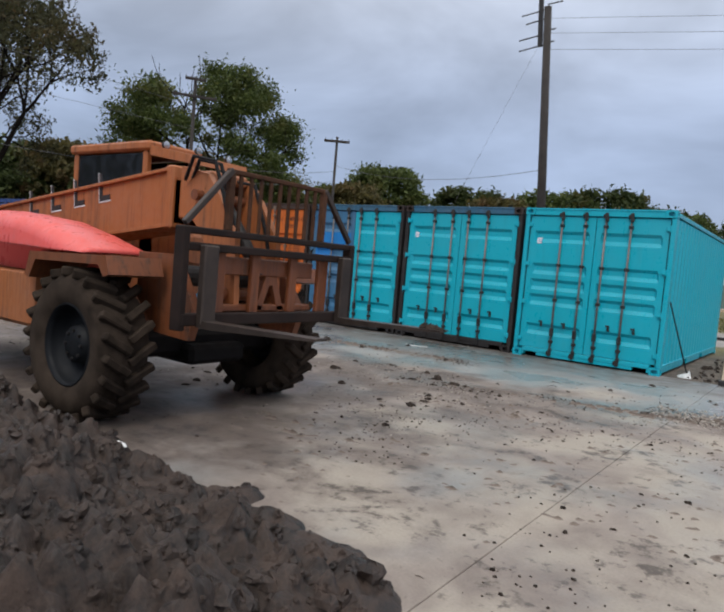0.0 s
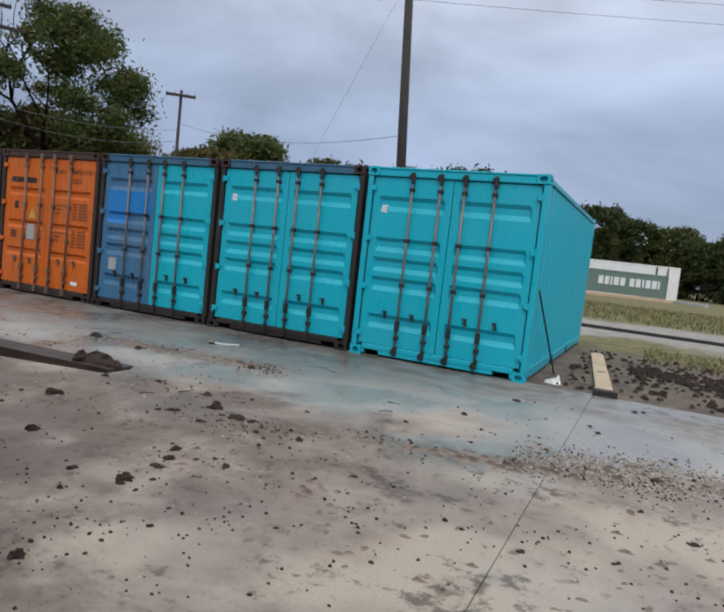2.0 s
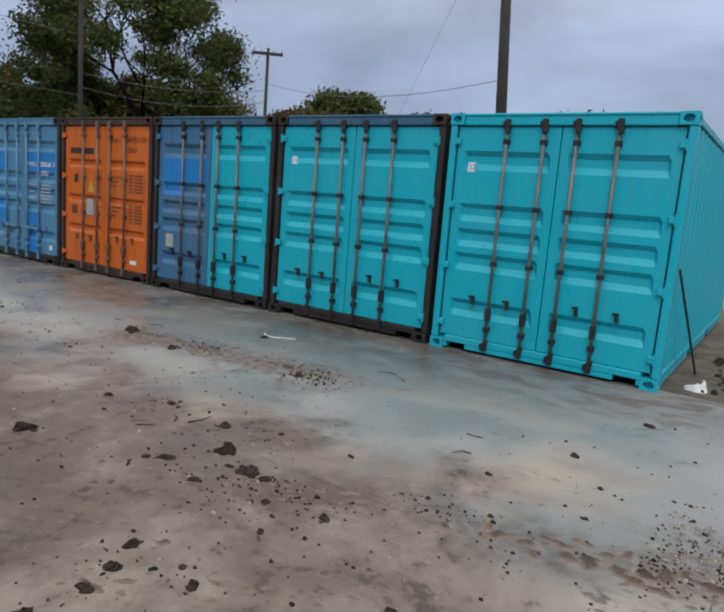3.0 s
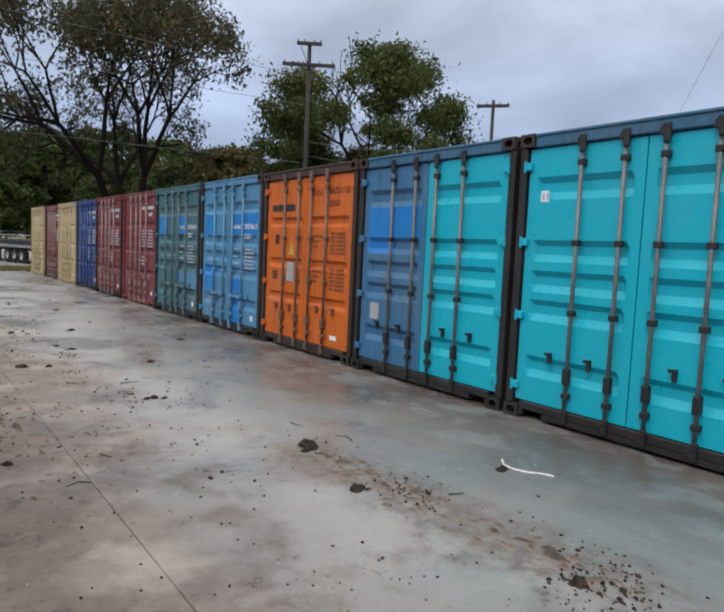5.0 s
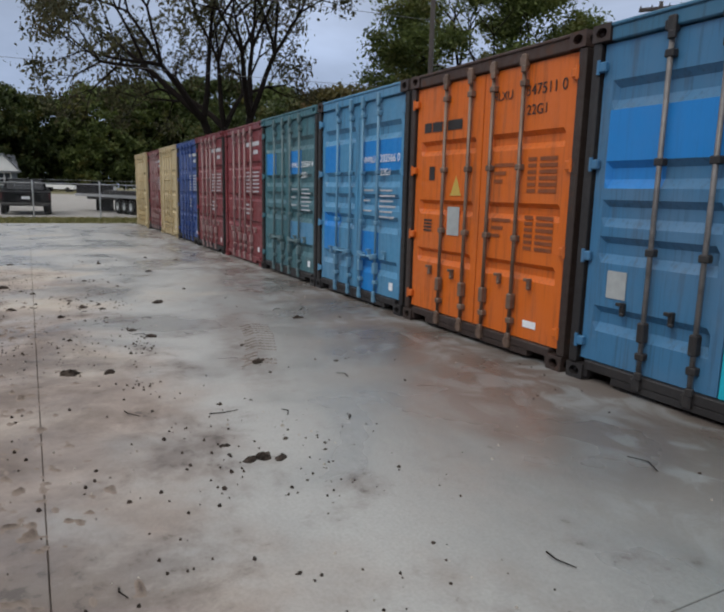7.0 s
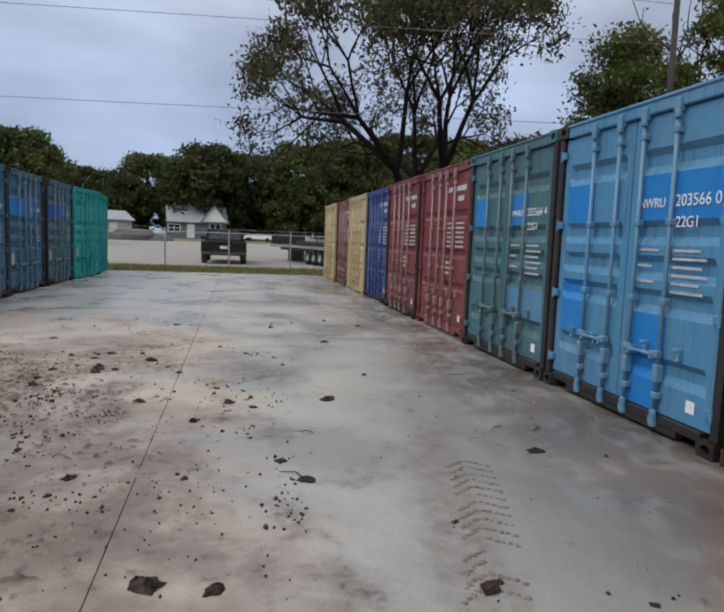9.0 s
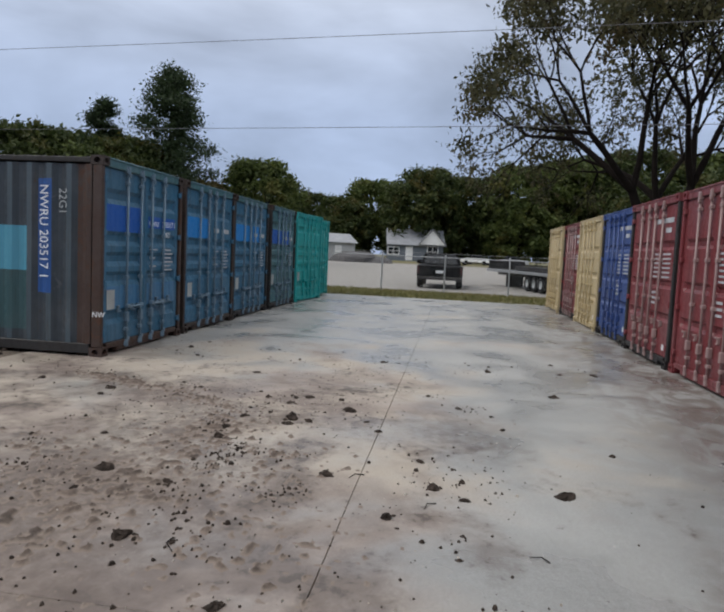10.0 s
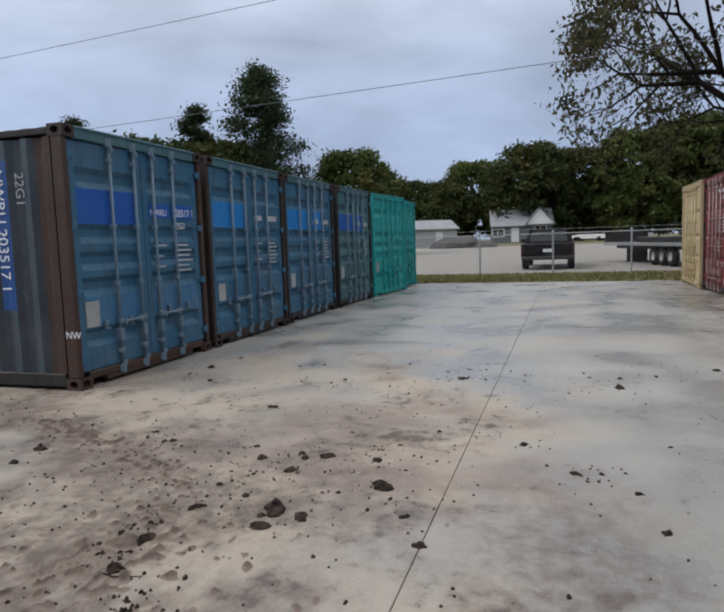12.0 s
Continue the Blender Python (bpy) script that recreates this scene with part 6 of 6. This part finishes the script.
def pickup():
    """A dark pickup seen from behind, its tail towards the lane."""
    t = thing("pickup_truck", "black pickup truck parked tail-on beyond the fence", "pickup truck", pose(-39.9, 8.2, rise(-40, 8)) @ Matrix.Diagonal((1.1, 1.1, 0.93, 1)))
    b = Build()
    b.prism([(0.0, 0.62), (0.0, 1.16), (-1.75, 1.20), (-1.75, 0.62)], -0.98, 0.98)
    b.prism([(-1.78, 0.62), (-1.78, 1.22), (-3.5, 1.20), (-4.9, 1.12), (-5.2, 1.0), (-5.25, 0.62)], -0.98, 0.98)
    part("body", b, CARBLACK, t, "black painted body")
    b = Build()
    b.add([(-1.80, -0.92, 1.21), (-1.80, 0.92, 1.21), (-2.0, 0.74, 1.84), (-2.0, -0.74, 1.84), (-3.9, -0.92, 1.19), (-3.9, 0.92, 1.19), (-3.3, 0.74, 1.82), (-3.3, -0.74, 1.82)],
          [(0, 1, 2, 3), (4, 7, 6, 5), (0, 3, 7, 4), (1, 5, 6, 2), (3, 2, 6, 7), (0, 4, 5, 1)])
    part("cab", b, CARBLACK, t)
    part("rear_window", Build().add([(-1.80, -0.76, 1.27), (-1.80, 0.76, 1.27), (-1.955, 0.66, 1.76), (-1.955, -0.66, 1.76)], [(0, 1, 2, 3)]).add([(-1.79, -0.76, 1.27), (-1.79, 0.76, 1.27), (-1.945, 0.66, 1.76), (-1.945, -0.66, 1.76)], [(0, 1, 2, 3)]), GLASS, t, "dark rear window")
    part("tailgate", Build().box(0.0, 0.05, -0.78, 0.78, 0.66, 1.14, 0.02), CARBLACK, t)
    part("bumper", Build().box(0.0, 0.18, -0.96, 0.96, 0.46, 0.62, 0.04), DARKSTEEL, t, "dark step bumper")
    part("number_plate", Build().box(0.05, 0.06, -0.16, 0.16, 0.80, 0.94), WHITE, t, "pale number plate")
    for s in (-1, 1):
        part("tail_lamp", Build().box(0.0, 0.04, s * 0.95 - 0.07 * (s > 0), s * 0.95 + 0.07 * (s < 0), 0.78, 1.12, 0.015), LAMP_RED, t, "red tail lamp")
        part("mirror", Build().box(-3.75, -3.6, min(s * 0.98, s * 1.2), max(s * 0.98, s * 1.2), 1.22, 1.42, 0.03), CARBLACK, t)
        for x in (-0.95, -4.35):
            w = part("wheel", Build().spin([(0.21, -0.11), (0.30, -0.13), (0.37, -0.12), (0.39, -0.06), (0.39, 0.06), (0.37, 0.12), (0.30, 0.13), (0.21, 0.11)], (x, s * 0.86, 0.39), n=24), RUBBER, t, "", True)
            part("rim", Build().spin([(0.215, s * 0.10), (0.19, s * 0.06), (0.06, s * 0.05), (0.001, s * 0.08)], (x, s * 0.86, 0.39), n=20), CHROME, w, "", True)
    return t


pickup()


def trailer():
    t = thing("flatbed_trailer", "long low flatbed trailer with dark deck and tandem wheels", "trailer", pose(-39.5, 14.3, rise(-41, 14), 0, 0, 14))
    b = Build()
    b.box(-9.5, 0, -1.15, 1.15, 0.86, 0.96, 0.01)
    b.box(-9.5, 0, -0.5, -0.4, 0.66, 0.86)
    b.box(-9.5, 0, 0.4, 0.5, 0.66, 0.86)
    part("frame", b, DARKSTEEL, t)
    part("deck", Build().box(-9.5, 0, -1.12, 1.12, 0.962, 1.0), WOOD, t, "weathered plank deck")
    part("side_rail", Build().box(-9.5, 0.02, -1.22, -1.155, 0.84, 0.98, 0.01), GALV, t)
    part("side_rail", Build().box(-9.5, 0.02, 1.155, 1.22, 0.84, 0.98, 0.01), GALV, t)
    part("headboard", Build().box(-9.55, -9.45, -1.1, 1.1, 1.0, 1.5, 0.01), DARKSTEEL, t)
    part("landing_leg", Build().box(-8.0, -7.9, -0.5, 0.5, 0.0, 0.86), DARKSTEEL, t)
    for x in (-1.4, -2.3, -3.2):
        for s in (-1, 1):
            w = part("wheel", Build().spin([(0.20, -0.12), (0.36, -0.13), (0.41, -0.09), (0.41, 0.09), (0.36, 0.13), (0.20, 0.12)], (x, s * 0.92, 0.41), n=22), RUBBER, t, "", True)
            part("rim", Build().spin([(0.205, s * 0.11), (0.17, s * 0.05), (0.001, s * 0.06)], (x, s * 0.92, 0.41), n=18), DECAL, w, "dull grey wheel rim", True)
    b = Build()
    b.box(-5.5, -0.4, -0.9, 0.3, 1.0, 1.22, 0.02)
    part("load", b, DARKSTEEL, t, "dark flat load")
    return t


trailer()


def gable_house(name, label, m, w, d, wall, ridge, wallmat, roofmat, gablemat, openings, category="house", porch=False):
    """A small house, front at local -y, ridge along x with a cross gable; openings: (kind, x, z, w, h)."""
    t = thing(name, label, category, m)
    b = Build()
    b.box(-w / 2, w / 2, 0, d, -0.4, wall)
    b.add([(-w / 2, 0, wall), (-w / 2, d, wall), (-w / 2, d / 2, ridge)], [(0, 1, 2)]).add([(w / 2, 0, wall), (w / 2, d, wall), (w / 2, d / 2, ridge)], [(0, 2, 1)])
    part("wall", b, wallmat, t)
    b = Build()
    for s, y in ((0, -0.35), (1, d + 0.35)):
        b.add([(-w / 2 - 0.3, y, wall - 0.12), (w / 2 + 0.3, y, wall - 0.12), (w / 2 + 0.3, d / 2, ridge + 0.06), (-w / 2 - 0.3, d / 2, ridge + 0.06),
               (-w / 2 - 0.3, y, wall - 0.24), (w / 2 + 0.3, y, wall - 0.24), (w / 2 + 0.3, d / 2, ridge - 0.06), (-w / 2 - 0.3, d / 2, ridge - 0.06)],
              [(0, 1, 2, 3), (4, 7, 6, 5), (0, 4, 5, 1), (1, 5, 6, 2), (0, 3, 7, 4)])
    part("roof", b, roofmat, t)
    if porch:
        g = w * 0.44
        b = Build()
        b.prism([(w / 2 - g, wall), (w / 2 + 0.25, wall), (w / 2 + 0.12 - g / 2, ridge - 0.15)], -0.5, -0.38)
        part("gable", b, gablemat, t, "white cross gable")
        b = Build()
        for p in ((w / 2 - g - 0.2, wall - 0.1), (w / 2 + 0.45, wall - 0.1)):
            q = (w / 2 + 0.12 - g / 2, ridge)
            b.add([(p[0], -0.7, p[1]), (q[0], -0.7, q[1]), (q[0], d / 2, q[1]), (p[0], d / 2, p[1]), (p[0], -0.7, p[1] + 0.12), (q[0], -0.7, q[1] + 0.12), (q[0], d / 2, q[1] + 0.12), (p[0], d / 2, p[1] + 0.12)],
                  [(0, 1, 2, 3), (4, 7, 6, 5), (0, 4, 5, 1), (3, 2, 6, 7), (0, 3, 7, 4)])
        part("gable_roof", b, roofmat, t)
    for kind, x, z, ww, hh in openings:
        if kind == "door":
            part("door", Build().box(x - ww / 2, x + ww / 2, -0.06, 0.02, z, z + hh, 0.01), WHITEPAINT, t, "white front door")
            continue
        win = part("window", Build().box(x - ww / 2 - 0.12, x + ww / 2 + 0.12, -0.05, 0.0, z - 0.12, z), WHITEPAINT, t)
        b = Build()
        for xa, xb, za, zb in ((x - ww / 2 - 0.12, x - ww / 2, z, z + hh), (x + ww / 2, x + ww / 2 + 0.12, z, z + hh), (x - ww / 2 - 0.12, x + ww / 2 + 0.12, z + hh, z + hh + 0.12), (x - 0.04, x + 0.04, z, z + hh), (x - ww / 2, x + ww / 2, z + hh / 2 - 0.03, z + hh / 2 + 0.03)):
            b.box(xa, xb, -0.05, 0.0, za, zb)
        part("window_frame", b, WHITEPAINT, win, "white window frame")
        part("pane", Build().box(x - ww / 2, x + ww / 2, -0.02, -0.012, z, z + hh), GLASS, win)
    return t


hx, hy = -108.0, 3.0
gable_house("house", "small grey house with white trim and a cross gable", pose(hx, hy, rise(hx, hy), 0, 0, 98), 8.4, 7.0, 2.6, 4.9, SIDING, ROOFGREY, WHITEPAINT,
            [("window", -3.4, 1.0, 1.6, 1.0), ("door", -1.0, 0.1, 1.1, 2.1), ("window", 2.6, 0.8, 1.5, 1.5)], porch=True)
gable_house("shed", "pale metal shed with a low gable roof", pose(-97.0, -8.5, rise(-97, -8), 0, 0, 120), 8.0, 6.0, 2.5, 3.6, SHED, ROOFGREY, SHED, [("door", 1.5, 0.0, 1.0, 2.0)], category="shed")
b = Build()
r = random.Random(9)
lump(b, 0, 0, 0, 3.6, 2.6, 1.3, r, rough=0.12)
lump(b, 2.2, 0.4, 0, 2.4, 2.0, 0.8, r, rough=0.12)
thing("stone_mound", "low heap of dark gravel at the lot's edge", "gravel heap", pose(-88, -3.0, rise(-88, -3), 0, 0, 80), b=b, material=plain("dark_gravel", (0.07, 0.067, 0.07), rough=0.95, vary=0.4, bump=0.6))

# vehicles parked by the house, far off
for x, y, mat, words in ((-104, 12.2, WHITEPAINT, "white car parked by the house"), (-106, 17.5, SHED, "silver car parked by the trees")):
    t = thing("car", words, "car", pose(x, y, rise(x, y), 0, 0, 70))
    part("body", Build().prism([(-2.2, 0.35), (-2.25, 0.8), (-1.3, 0.95), (1.0, 0.95), (2.1, 0.85), (2.2, 0.35)], -0.85, 0.85), mat, t)
    part("cabin", Build().prism([(-1.3, 0.95), (-0.7, 1.45), (0.6, 1.45), (1.2, 0.95)], -0.74, 0.74), GLASS, t)
    for px in (-1.35, 1.35):
        for s in (-1, 1):
            part("wheel", Build().spin([(0.001, s * 0.1), (0.26, s * 0.1), (0.32, s * 0.06), (0.32, -s * 0.08)], (px, s * 0.78, 0.32), n=16), RUBBER, t, "", True)

# ---- open side beyond the teal box: stored boxes on the lower ground ----
def long_box(name, label, m, l, h, mat, d=2.4):
    t = thing(name, label, "shipping container", m)
    b = Build()
    n = int(l / 0.28)
    vs = []
    for i in range(n + 1):
        for k, xx in enumerate((0.0, 0.07, 0.14, 0.21)):
            x = min(i * 0.28 + xx, l)
            vs += [(x, 0.04 if k in (1, 2) else 0.0, 0.15), (x, 0.04 if k in (1, 2) else 0.0, h - 0.1)]
    b.add(vs, [(2 * i, 2 * i + 2, 2 * i + 3, 2 * i + 1) for i in range(len(vs) // 2 - 1)])
    b.box(0, l, 0.06, d, 0.1, h - 0.05)
    part("side_wall", b, mat, t)
    b = Build()
    b.box(0, l, -0.02, 0.06, 0, 0.15)
    b.box(0, l, -0.02, 0.06, h - 0.1, h)
    for x in (0, l - 0.12):
        b.box(x, x + 0.12, -0.03, 0.05, 0, h)
    part("rail", b, mat, t)
    return t


gy = 76.0
box = long_box("shipping_container", "pale green long container with white marks among scrap timber", pose(-11.0, gy - 2.0, rise(-6, gy), 0, 0, 20), 12.2, 2.6, GREENPAINT)
bars([[(5.1, 0.50), (5.75, 0.45), (6.35, 0.2), (6.7, 0.5), (7.35, 0.5), (8.3, 0.5), (8.95, 0.5), (9.6, 0.2), (9.95, 0.5), (10.6, 0.5), (11.2, 0.2)]], 0.0, 1.95, 1.0, 0.85, -0.03, box, WHITE, "shipping_line_name")
t = long_box("shipping_container", "tall white container with dark door seams", pose(-12.5, gy + 2.5, rise(-6, gy + 2), 0, 0, 20), 15.0, 3.7, WHITEPAINT)
part("door_seam", Build().box(12.4, 12.55, -0.05, -0.02, 0.2, 3.5).box(13.6, 13.75, -0.05, -0.02, 0.2, 3.5), DARKSTEEL, t)
for i, (x, y, l, a) in enumerate(((-6.5, gy - 5.5, 9.0, 14), (-3.0, gy - 7.0, 8.0, 10), (2.6, gy - 6.0, 3.5, -50), (-8.0, gy - 9.0, 7.0, 12))):
    z = rise(x, y)
    thing("timber", "weathered timber lying in the grass", "timber", pose(x, y, z, 0, 0, a), "timbers in the grass", b=Build().box(-l / 2, l / 2, -0.2, 0.2, -0.15, 0.28, 0.02), material=PLANK if i % 2 else SHED)
thing("steel_rail", "dark steel rail lying across the gravel lane", "rail", pose(2.0, 23.0, rise(2, 23), 0, 0, -4), b=Build().box(-5.0, 5.0, -0.06, 0.06, -0.08, 0.09, 0.01), material=DARKSTEEL)
